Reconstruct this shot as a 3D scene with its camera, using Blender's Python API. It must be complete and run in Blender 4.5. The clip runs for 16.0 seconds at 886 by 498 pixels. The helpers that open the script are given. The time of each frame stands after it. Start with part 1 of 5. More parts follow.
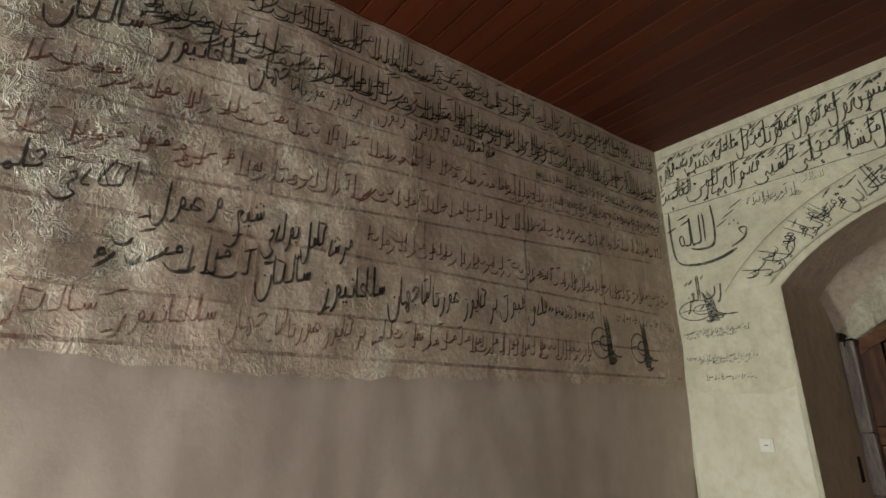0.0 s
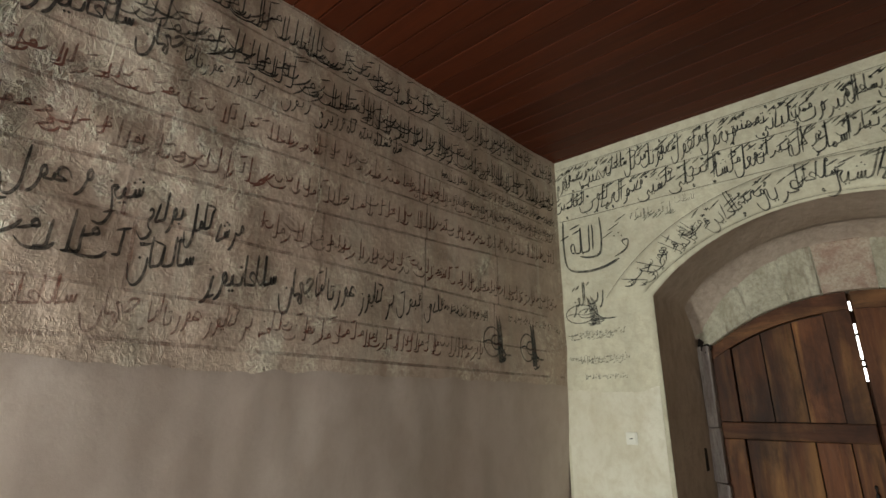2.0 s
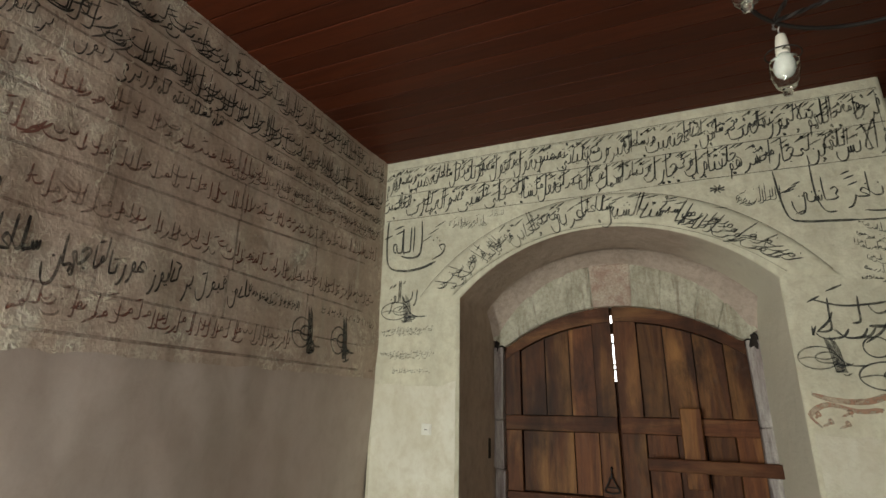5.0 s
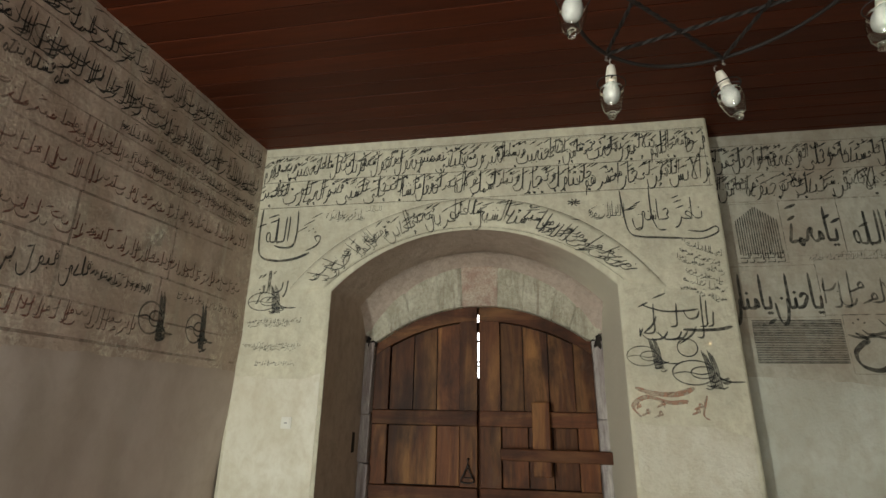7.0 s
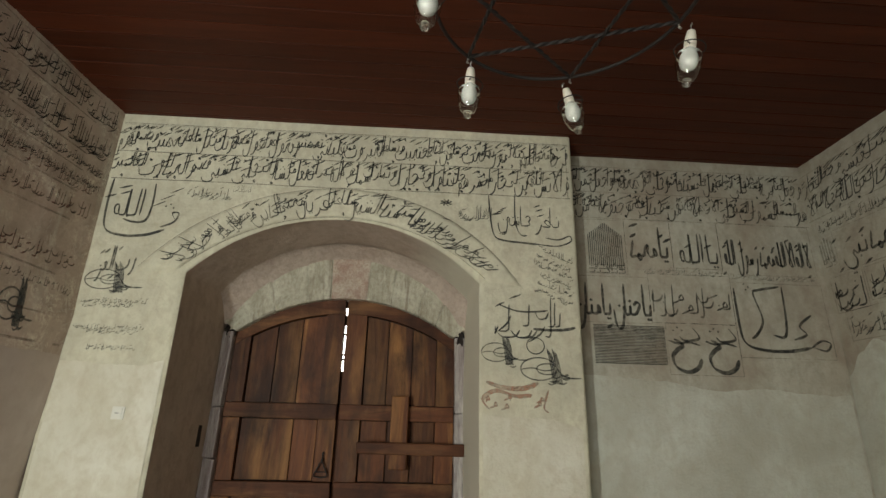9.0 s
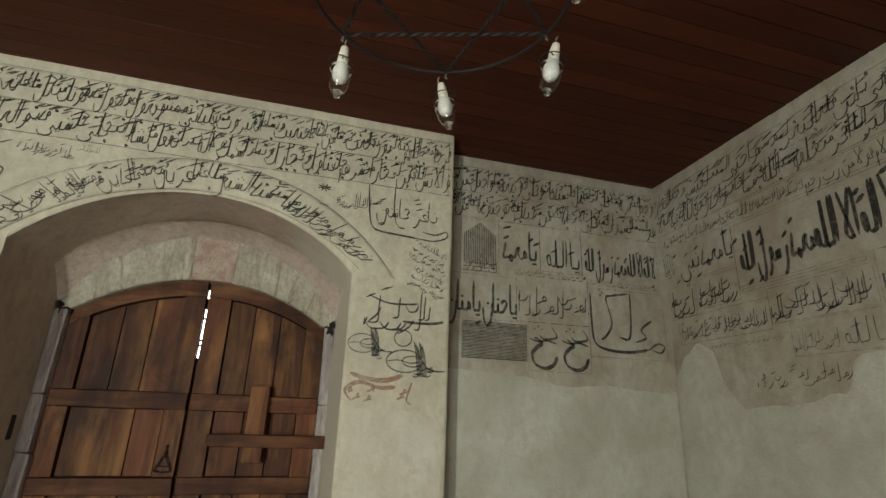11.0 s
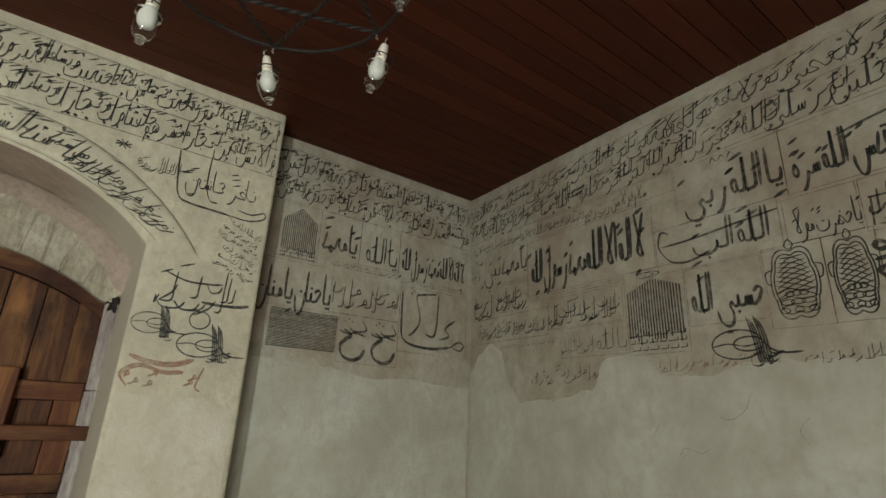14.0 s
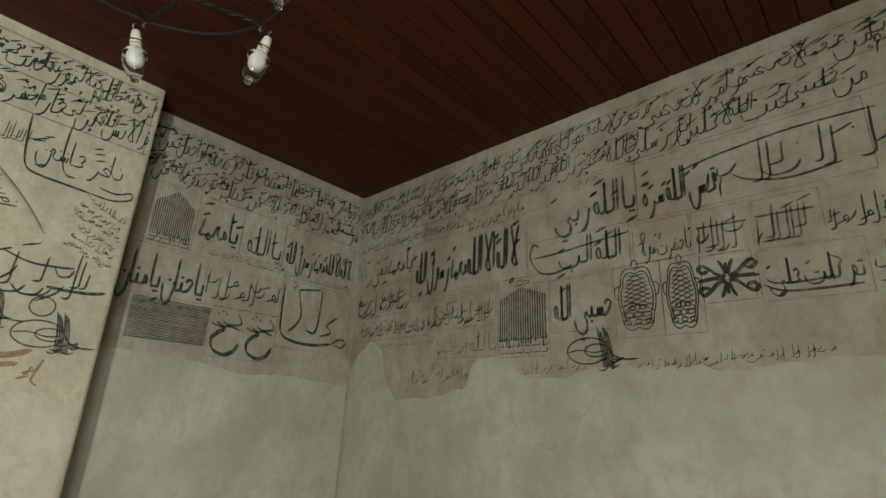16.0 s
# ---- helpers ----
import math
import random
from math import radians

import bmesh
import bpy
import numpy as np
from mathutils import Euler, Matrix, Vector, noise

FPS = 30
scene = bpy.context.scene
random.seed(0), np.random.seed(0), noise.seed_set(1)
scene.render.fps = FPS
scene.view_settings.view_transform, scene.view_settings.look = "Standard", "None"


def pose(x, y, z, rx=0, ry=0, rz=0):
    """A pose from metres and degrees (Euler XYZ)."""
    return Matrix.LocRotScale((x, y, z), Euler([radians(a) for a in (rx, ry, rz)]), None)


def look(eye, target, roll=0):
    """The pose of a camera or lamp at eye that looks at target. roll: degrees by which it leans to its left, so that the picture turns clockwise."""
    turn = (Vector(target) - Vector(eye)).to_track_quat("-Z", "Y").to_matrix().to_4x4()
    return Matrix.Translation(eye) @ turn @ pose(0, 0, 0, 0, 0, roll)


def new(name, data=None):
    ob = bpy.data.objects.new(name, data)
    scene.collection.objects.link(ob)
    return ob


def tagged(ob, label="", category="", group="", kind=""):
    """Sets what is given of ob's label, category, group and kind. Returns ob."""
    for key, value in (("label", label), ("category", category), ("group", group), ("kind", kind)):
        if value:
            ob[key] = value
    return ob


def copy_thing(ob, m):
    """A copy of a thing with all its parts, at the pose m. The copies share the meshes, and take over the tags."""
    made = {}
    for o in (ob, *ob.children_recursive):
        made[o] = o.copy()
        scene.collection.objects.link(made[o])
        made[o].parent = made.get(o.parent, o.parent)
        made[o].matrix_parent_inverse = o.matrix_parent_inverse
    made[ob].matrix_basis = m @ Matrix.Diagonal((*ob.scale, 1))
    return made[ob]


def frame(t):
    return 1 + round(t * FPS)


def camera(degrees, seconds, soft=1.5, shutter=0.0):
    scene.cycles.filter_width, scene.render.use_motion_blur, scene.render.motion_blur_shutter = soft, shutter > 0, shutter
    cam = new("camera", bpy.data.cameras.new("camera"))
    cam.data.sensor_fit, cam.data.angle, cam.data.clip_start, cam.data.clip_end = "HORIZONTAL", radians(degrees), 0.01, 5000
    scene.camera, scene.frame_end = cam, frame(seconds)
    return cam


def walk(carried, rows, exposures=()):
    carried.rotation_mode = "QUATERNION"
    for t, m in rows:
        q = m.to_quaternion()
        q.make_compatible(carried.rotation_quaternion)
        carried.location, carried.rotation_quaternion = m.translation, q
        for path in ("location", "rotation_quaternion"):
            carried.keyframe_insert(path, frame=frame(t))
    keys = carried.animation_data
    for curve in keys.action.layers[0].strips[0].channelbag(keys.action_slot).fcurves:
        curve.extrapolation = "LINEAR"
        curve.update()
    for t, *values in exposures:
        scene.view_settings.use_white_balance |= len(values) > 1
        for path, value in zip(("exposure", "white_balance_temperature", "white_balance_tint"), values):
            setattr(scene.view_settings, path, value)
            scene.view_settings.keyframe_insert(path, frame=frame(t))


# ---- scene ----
cam = camera(83.0, 16.0)
PATH = [
    (0, (0.317, 0.291, 1.637), (1.486, 1.792, 2.255), 0.1),
    (0.5, (0.327, 0.285, 1.639), (1.561, 1.734, 2.252), 0.3),
    (1, (0.334, 0.278, 1.639), (1.640, 1.665, 2.247), 0.3),
    (1.5, (0.342, 0.267, 1.636), (1.708, 1.596, 2.243), 0.4),
    (2, (0.350, 0.256, 1.633), (1.782, 1.514, 2.239), 0.4),
    (2.5, (0.357, 0.245, 1.630), (1.851, 1.429, 2.234), 0.5),
    (3, (0.364, 0.227, 1.627), (1.921, 1.329, 2.229), 0.7),
    (3.5, (0.370, 0.206, 1.623), (1.983, 1.225, 2.224), 0.7),
    (4, (0.374, 0.183, 1.620), (2.045, 1.103, 2.219), 0.9),
    (4.5, (0.375, 0.158, 1.616), (2.096, 0.982, 2.215), 1.0),
    (7, (0.386, -0.019, 1.554), (2.260, 0.311, 2.170), 1.0),
    (7.5, (0.388, -0.061, 1.543), (2.276, 0.173, 2.160), 1.1),
    (8, (0.390, -0.100, 1.528), (2.288, 0.027, 2.147), 1.3),
    (8.5, (0.393, -0.132, 1.509), (2.291, -0.113, 2.140), 1.4),
    (9, (0.396, -0.167, 1.493), (2.290, -0.260, 2.128), 1.5),
    (11.5, (0.409, -0.311, 1.480), (2.205, -0.927, 2.107), 2.1),
    (12, (0.401, -0.326, 1.473), (2.154, -1.052, 2.105), 2.2),
    (12.5, (0.394, -0.337, 1.470), (2.103, -1.160, 2.103), 2.2),
    (13, (0.381, -0.345, 1.468), (2.041, -1.265, 2.100), 2.3),
    (13.5, (0.361, -0.352, 1.461), (1.969, -1.359, 2.095), 2.3),
    (14, (0.335, -0.360, 1.454), (1.880, -1.460, 2.089), 2.5),
    (14.5, (0.306, -0.371, 1.453), (1.788, -1.553, 2.090), 2.7),
    (15, (0.278, -0.380, 1.458), (1.688, -1.647, 2.095), 2.8),
    (15.5, (0.251, -0.387, 1.463), (1.597, -1.723, 2.100), 2.7),
    (16, (0.222, -0.394, 1.469), (1.503, -1.791, 2.107), 2.7),
]
walk(cam, [(t, look(eye, target, roll)) for t, eye, target, roll in PATH], [(0, 0.24), (3, 0.38), (7, 0.42), (12, 0.42), (16, 0.42)])

# ---- world and light ----
world = bpy.data.worlds.new("sky")
scene.world = world
world.use_nodes = True
sky = world.node_tree.nodes.new("ShaderNodeTexSky")
sky.sky_type, sky.sun_disc = "NISHITA", False
sky.sun_elevation, sky.sun_rotation = radians(38), radians(200)
world.node_tree.links.new(sky.outputs[0], world.node_tree.nodes["Background"].inputs[0])
world.node_tree.nodes["Background"].inputs[1].default_value = 0.14

# room: left wall at y = YL, door wall at x = XD, recess at x = XR, far wall at y = YF, back wall at x = XB
YL, XD, XR, YF, XB, TOP = 1.9, 3.5, 3.765, -3.112, -1.9, 3.42
SKEW = 0.06  # the left wall runs off square to the door wall by this much a metre
# openings in the unseen back wall: middle, half width, sill and head
SLIT_WIN = (2.05, 0.11, 0.5, 2.15)
# added wider opening, only there to carry a fill lamp
FILL_OPENING = (1.0, 0.45, 0.6, 1.9)


def daylight(name, eye, target, sx, sy, power, colour):
    lamp = bpy.data.lights.new(name, "AREA")
    lamp.shape, lamp.size, lamp.size_y, lamp.energy, lamp.color = "RECTANGLE", sx, sy, power, colour
    ob = new(name, lamp)
    ob.matrix_world = look(eye, target)
    return ob


# the slit is the main light; the back lamp is added fill
for (mid, half, sill, head), name, power, colour, turn in ((SLIT_WIN, "slit_window_daylight", 114, (0.955, 1.0, 0.92), 0.68), (FILL_OPENING, "back_fill_light", 40, (1.0, 1.0, 0.94), 0.25)):
    z = (sill + head) / 2
    daylight(name, (XB - 0.06, mid, z), (XB + 0.94, mid - turn, z), 2 * half, head - sill, power, colour)

# ---- materials ----


def nodes(name):
    m = bpy.data.materials.new(name)
    m.use_nodes = True
    t = m.node_tree
    return m, t, t.nodes["Principled BSDF"]


def noise_tex(t, co, scale, detail=6.0, rough=0.6, dist=0.0):
    n = t.nodes.new("ShaderNodeTexNoise")
    n.inputs["Scale"].default_value, n.inputs["Detail"].default_value = scale, detail
    n.inputs["Roughness"].default_value, n.inputs["Distortion"].default_value = rough, dist
    t.links.new(co, n.inputs["Vector"])
    return n.outputs["Fac"]


def ramp(t, fac, stops):
    r = t.nodes.new("ShaderNodeValToRGB")
    while len(r.color_ramp.elements) < len(stops):
        r.color_ramp.elements.new(0.5)
    for e, (p, c) in zip(r.color_ramp.elements, stops):
        e.position, e.color = p, (*(c if isinstance(c, tuple) else (c, c, c)), 1)
    t.links.new(fac, r.inputs[0])
    return r.outputs[0]


def mix(t, fac, a, b, kind="MIX"):
    m = t.nodes.new("ShaderNodeMix")
    m.data_type, m.blend_type = "RGBA", kind
    for sock, v in ((m.inputs[0], fac), (m.inputs[6], a), (m.inputs[7], b)):
        if isinstance(v, (int, float)):
            sock.default_value = v
        elif isinstance(v, tuple):
            sock.default_value = (*v, 1)
        else:
            t.links.new(v, sock)
    return m.outputs[2]


def bump(t, bsdf, height, strength, distance):
    b = t.nodes.new("ShaderNodeBump")
    b.inputs["Strength"].default_value, b.inputs["Distance"].default_value = strength, distance
    t.links.new(height, b.inputs["Height"])
    t.links.new(b.outputs[0], bsdf.inputs["Normal"])


def coords(t, scale=(1, 1, 1)):
    c = t.nodes.new("ShaderNodeTexCoord")
    m = t.nodes.new("ShaderNodeMapping")
    m.inputs["Scale"].default_value = scale
    t.links.new(c.outputs["Object"], m.inputs["Vector"])
    return m.outputs[0]


def plaster(name, base, stain, dark, rough=0.75, relief=0.004, stretch=(1, 1, 0.6), stain_scale=1.6, spec=0.3, grain=9.0):
    """Limewashed plaster: broad stains, smaller blotches, fine grain and trowel relief."""
    m, t, b = nodes(name)
    co = coords(t)
    cs = coords(t, stretch)
    broad = ramp(t, noise_tex(t, cs, stain_scale, 5, 0.55, 0.4), [(0.36, 0.0), (0.66, 1.0)])
    small = ramp(t, noise_tex(t, cs, stain_scale * 6, 6, 0.65, 0.3), [(0.42, 0.0), (0.72, 1.0)])
    speck = ramp(t, noise_tex(t, co, 55, 4, 0.7), [(0.62, 0.0), (0.74, 1.0)])
    c = mix(t, broad, base, stain)
    half = t.nodes.new("ShaderNodeMath")
    half.operation = "MULTIPLY"
    half.inputs[1].default_value = 0.55
    t.links.new(small, half.inputs[0])
    c = mix(t, half.outputs[0], c, dark)
    q = t.nodes.new("ShaderNodeMath")
    q.operation = "MULTIPLY"
    q.inputs[1].default_value = 0.25
    t.links.new(speck, q.inputs[0])
    c = mix(t, q.outputs[0], c, dark)
    t.links.new(c, b.inputs["Base Color"])
    b.inputs["Roughness"].default_value = rough
    b.inputs["Specular IOR Level"].default_value = spec
    h = mix(t, 0.35, noise_tex(t, co, grain, 8, 0.62, 0.3), noise_tex(t, co, 38, 5, 0.7))
    bump(t, b, h, 1.0, relief * 4)
    return m


def wood(name, light, dark, scale=(9, 9, 0.8), rough=0.55, relief=0.002, spec=0.4, coat=0.0, tones=(0.5, 1.3), patina=None):
    m, t, b = nodes(name)
    info = t.nodes.new("ShaderNodeObjectInfo")
    geo = t.nodes.new("ShaderNodeNewGeometry")
    shift = t.nodes.new("ShaderNodeVectorMath")
    shift.operation = "ADD"
    tone = t.nodes.new("ShaderNodeMath")
    tone.operation = "ADD"
    t.links.new(info.outputs["Random"], tone.inputs[0])
    t.links.new(geo.outputs["Random Per Island"], tone.inputs[1])
    wide = t.nodes.new("ShaderNodeMath")
    wide.operation = "MULTIPLY"
    wide.inputs[1].default_value = 37.0
    t.links.new(tone.outputs[0], wide.inputs[0])
    t.links.new(coords(t, scale), shift.inputs[0])
    t.links.new(wide.outputs[0], shift.inputs[1])
    co = shift.outputs[0]
    grain = ramp(t, noise_tex(t, co, 3.0, 8, 0.65, 1.2), [(0.3, 0.0), (0.7, 1.0)])
    fibre = noise_tex(t, co, 14.0, 6, 0.7, 0.4)
    c = mix(t, grain, dark, light)
    c = mix(t, 0.45, c, mix(t, fibre, dark, light))
    if patina:
        worn = ramp(t, noise_tex(t, co, 1.1, 5, 0.6, 0.6), [(0.48, 0.0), (0.70, 0.75)])
        c = mix(t, worn, c, patina)
        grime = ramp(t, noise_tex(t, co, 2.3, 6, 0.65, 0.8), [(0.55, 0.0), (0.78, 0.8)])
        c = mix(t, grime, c, tuple(v * 0.45 for v in dark))
    if patina:
        # old stains that run across the boards, and a dry bleached bloom
        wide_co = coords(t, (1, 1, 0.6))
        stain = ramp(t, noise_tex(t, wide_co, 2.6, 8, 0.68, 0.5), [(0.46, 0.0), (0.66, 0.8)])
        c = mix(t, stain, c, tuple(v * 0.5 for v in dark))
        bloom = ramp(t, noise_tex(t, wide_co, 4.3, 8, 0.7, 0.8), [(0.58, 0.0), (0.76, 0.45)])
        c = mix(t, bloom, c, (0.20, 0.145, 0.10))
    isle = t.nodes.new("ShaderNodeMath")
    isle.operation = "FRACT"
    t.links.new(wide.outputs[0], isle.inputs[0])
    shade = ramp(t, isle.outputs[0], [(0.0, tones[0]), (1.0, tones[1])])
    c = mix(t, 1.0, c, shade, "MULTIPLY")
    t.links.new(c, b.inputs["Base Color"])
    b.inputs["Roughness"].default_value, b.inputs["Specular IOR Level"].default_value = rough, spec
    b.inputs["Coat Weight"].default_value, b.inputs["Coat Roughness"].default_value = coat, 0.35
    bump(t, b, mix(t, 0.5, grain, fibre), 0.7, relief)
    return m


def plain(name, colour, rough, metal=0.0, vary=0.25, scale=25.0, relief=0.0008):
    m, t, b = nodes(name)
    co = coords(t)
    n = noise_tex(t, co, scale, 6, 0.65)
    c = mix(t, n, tuple(v * (1 - vary) for v in colour), tuple(min(1, v * (1 + vary)) for v in colour))
    t.links.new(c, b.inputs["Base Color"])
    b.inputs["Roughness"].default_value, b.inputs["Metallic"].default_value = rough, metal
    bump(t, b, n, 0.6, relief)
    return m


def glass(name, colour, rough=0.0):
    m, t, b = nodes(name)
    b.inputs["Base Color"].default_value = (*colour, 1)
    b.inputs["Transmission Weight"].default_value, b.inputs["Roughness"].default_value = 1.0, rough
    b.inputs["IOR"].default_value = 1.45
    return m




def old_plaster(name):
    """Brown lime plaster: pale drips, pale flaking patches where the skin has come off, rough there; glints painted on
    the wrinkles.
    """
    m, t, b = nodes(name)
    co, drip = coords(t), coords(t, (9, 1, 0.9))
    broad = ramp(t, noise_tex(t, co, 1.5, 5, 0.55, 0.4), [(0.36, 0.0), (0.66, 1.0)])
    c = mix(t, broad, (0.58, 0.455, 0.37), (0.48, 0.365, 0.295))
    blot = ramp(t, noise_tex(t, co, 8, 6, 0.65, 0.4), [(0.45, 0.0), (0.75, 0.6)])
    c = mix(t, blot, c, (0.22, 0.15, 0.115))
    streak = ramp(t, noise_tex(t, drip, 1.3, 6, 0.6, 0.3), [(0.50, 0.0), (0.68, 0.8)])
    c = mix(t, streak, c, (0.55, 0.48, 0.40))
    # flaking, strongest round one worn spot high on the wall
    spot = t.nodes.new("ShaderNodeVectorMath")
    spot.operation = "DISTANCE"
    t.links.new(co, spot.inputs[0])
    spot.inputs[1].default_value = (0.30, 2.09, 2.82)
    near = ramp(t, spot.outputs["Value"], [(0.10, 0.17), (1.15, 0.0)])
    flake = noise_tex(t, co, 3.6, 10, 0.72, 0.7)
    add = t.nodes.new("ShaderNodeMath")
    add.operation = "ADD"
    t.links.new(flake, add.inputs[0])
    t.links.new(near, add.inputs[1])
    worn = ramp(t, add.outputs[0], [(0.605, 0.0), (0.68, 1.0)])
    # crumpled skin: thin sharp ridges at three sizes, broken up into short lengths
    long = coords(t, (1.15, 1, 0.85))
    ridges = []
    for size, half, gap in ((8, 0.030, 7), (17, 0.042, 13), (33, 0.06, 21)):
        line = ramp(t, noise_tex(t, long, size, 4, 0.55, 0.7), [(0.5 - half, 0.0), (0.5, 1.0), (0.5 + half, 0.0)])
        broken = ramp(t, noise_tex(t, co, gap, 3, 0.6), [(0.44, 0.0), (0.56, 1.0)])
        ridges.append(mix(t, 1.0, line, broken, "MULTIPLY"))
    crumple = mix(t, 1.0, mix(t, 1.0, ridges[0], ridges[1], "LIGHTEN"), ridges[2], "LIGHTEN")
    patchy = ramp(t, noise_tex(t, co, 6, 6, 0.65, 0.4), [(0.38, 0.0), (0.62, 1.0)])
    # near-white ridges: raking glints put into the colour of the flaked skin
    pale = mix(t, crumple, mix(t, patchy, (0.34, 0.27, 0.205), (0.56, 0.51, 0.40)), (1.0, 0.98, 0.86))
    c = mix(t, worn, c, pale)
    # wrinkles run faintly through the sound skin too, their glints put in as colour
    faint = t.nodes.new("ShaderNodeMath")
    faint.operation = "MULTIPLY"
    t.links.new(ramp(t, add.outputs[0], [(0.46, 0.04), (0.60, 0.75)]), faint.inputs[1])
    t.links.new(crumple, faint.inputs[0])
    c = mix(t, faint.outputs[0], c, (0.88, 0.84, 0.70))
    t.links.new(c, b.inputs["Base Color"])
    b.inputs["Specular IOR Level"].default_value = 0.7
    t.links.new(ramp(t, worn, [(0.0, 0.58), (1.0, 0.30)]), b.inputs["Roughness"])
    fine = mix(t, 0.25, noise_tex(t, co, 7, 6, 0.55, 0.3), noise_tex(t, co, 40, 4, 0.6))
    h = mix(t, ramp(t, worn, [(0.0, 0.06), (1.0, 0.75)]), fine, crumple)
    bump(t, b, h, 1.0, 0.014)
    return m


M_LEFT = old_plaster("old_brown_plaster")
M_SCRATCH = plaster("bare_white_plaster", (0.80, 0.76, 0.65), (0.70, 0.64, 0.53), (0.52, 0.45, 0.36), 0.6, 0.004, (1, 1, 1), 9.0)
M_LEFT_LOW = plaster("smooth_pinkish_grey_plaster", (0.52, 0.425, 0.375), (0.58, 0.495, 0.445), (0.44, 0.345, 0.295), 0.55, 0.0005, (1.2, 1, 0.8), 1.7, 0.45, 4.0)
M_DOOR = plaster("yellowed_cream_plaster", (0.67, 0.635, 0.49), (0.53, 0.50, 0.385), (0.42, 0.36, 0.25), 0.8, 0.0045, (1, 1, 0.8), 3.0)
M_DOOR_LOW = plaster("pale_cream_plaster", (0.72, 0.69, 0.58), (0.62, 0.58, 0.46), (0.50, 0.43, 0.30), 0.75, 0.0045, (1, 1, 0.8), 2.6)
M_FAR = plaster("beige_grey_old_plaster", (0.52, 0.51, 0.42), (0.385, 0.33, 0.255), (0.28, 0.225, 0.165), 0.8, 0.004, (1, 1, 0.8), 2.3)
M_FAR_LOW = plaster("whitewashed_repair_plaster", (0.635, 0.645, 0.565), (0.47, 0.46, 0.38), (0.43, 0.39, 0.29), 0.7, 0.004, (1, 1, 0.8), 2.1)
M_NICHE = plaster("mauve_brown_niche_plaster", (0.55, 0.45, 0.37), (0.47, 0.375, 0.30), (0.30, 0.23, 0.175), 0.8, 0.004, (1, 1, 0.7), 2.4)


def pale_layer(m, colour, start, end):
    """Mixes a ragged paler colour over a plaster, growing along -y from start to end."""
    t = m.node_tree
    b = t.nodes["Principled BSDF"]
    under = b.inputs["Base Color"].links[0].from_socket
    co = coords(t)
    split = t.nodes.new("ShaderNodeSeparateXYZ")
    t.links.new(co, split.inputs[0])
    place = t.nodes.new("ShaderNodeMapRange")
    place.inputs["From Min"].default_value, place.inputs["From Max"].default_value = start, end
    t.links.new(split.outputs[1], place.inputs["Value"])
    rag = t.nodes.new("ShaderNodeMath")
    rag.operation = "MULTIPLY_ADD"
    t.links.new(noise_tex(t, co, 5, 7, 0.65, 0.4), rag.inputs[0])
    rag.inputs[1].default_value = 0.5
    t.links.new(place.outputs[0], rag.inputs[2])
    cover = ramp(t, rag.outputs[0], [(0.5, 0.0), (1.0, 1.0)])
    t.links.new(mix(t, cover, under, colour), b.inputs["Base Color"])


# niche colour turns from mauve-brown to pale cream towards -y
pale_layer(M_NICHE, (0.66, 0.62, 0.50), 0.1, -0.6)
M_PINK = plaster("pink_niche_plaster", (0.56, 0.465, 0.39), (0.47, 0.38, 0.315), (0.27, 0.20, 0.155), 0.8, 0.006, (1, 1, 1), 4.2)
M_STONE = plaster("greenish_grey_stone", (0.62, 0.60, 0.48), (0.44, 0.41, 0.31), (0.22, 0.16, 0.11), 0.85, 0.012, (1.3, 1.3, 0.8), 5.0)


def drips(m, colour, strength):
    """Lets old water stains run down over a material."""
    t = m.node_tree
    b = t.nodes["Principled BSDF"]
    under = b.inputs["Base Color"].links[0].from_socket
    run = noise_tex(t, coords(t, (13, 13, 1.3)), 1.0, 6, 0.6, 0.3)
    t.links.new(mix(t, ramp(t, run, [(0.54, 0.0), (0.70, strength)]), under, colour), b.inputs["Base Color"])


drips(M_STONE, (0.17, 0.105, 0.07), 0.75)
M_STONE_RED = plaster("reddish_conglomerate_stone", (0.44, 0.31, 0.245), (0.60, 0.53, 0.43), (0.27, 0.15, 0.11), 0.85, 0.011, (1, 1, 1), 11.0)
M_POST = plaster("flaking_white_painted_stone", (0.34, 0.285, 0.275), (0.58, 0.54, 0.50), (0.10, 0.065, 0.06), 0.7, 0.010, (6, 6, 0.8), 2.2)
drips(M_POST, (0.14, 0.09, 0.085), 0.6)
M_FLOOR = plaster("grey_floor_stone", (0.30, 0.28, 0.24), (0.34, 0.31, 0.27), (0.22, 0.20, 0.17), 0.7, 0.002)
M_CEIL = wood("varnished_reddish_boards", (0.088, 0.0185, 0.0058), (0.036, 0.0078, 0.003), (7, 0.5, 7), 0.5, 0.001, 0.18, 0.04, (0.8, 1.15))
M_DOORWOOD = wood("aged_brown_door_wood", (0.20, 0.070, 0.024), (0.042, 0.015, 0.008), (6, 6, 0.7), 0.55, 0.005, 0.2, 0.0, (0.5, 1.25), (0.42, 0.20, 0.065))
M_RAIL = wood("worn_door_rail_wood", (0.17, 0.060, 0.024), (0.045, 0.017, 0.009), (6, 0.8, 6), 0.6, 0.005, 0.2, 0.0, (0.7, 1.2), (0.29, 0.14, 0.055))
M_IRON = plain("dark_wrought_iron", (0.013, 0.009, 0.007), 0.72, 0.1)
M_WIRE = plain("galvanised_wire", (0.45, 0.44, 0.42), 0.4, 0.9)
M_CERAMIC = plain("off_white_ceramic", (0.72, 0.68, 0.58), 0.35, 0.0, 0.08)
M_OPAL = plain("white_opal_bulb_glass", (0.34, 0.335, 0.31), 0.12, 0.0, 0.03)
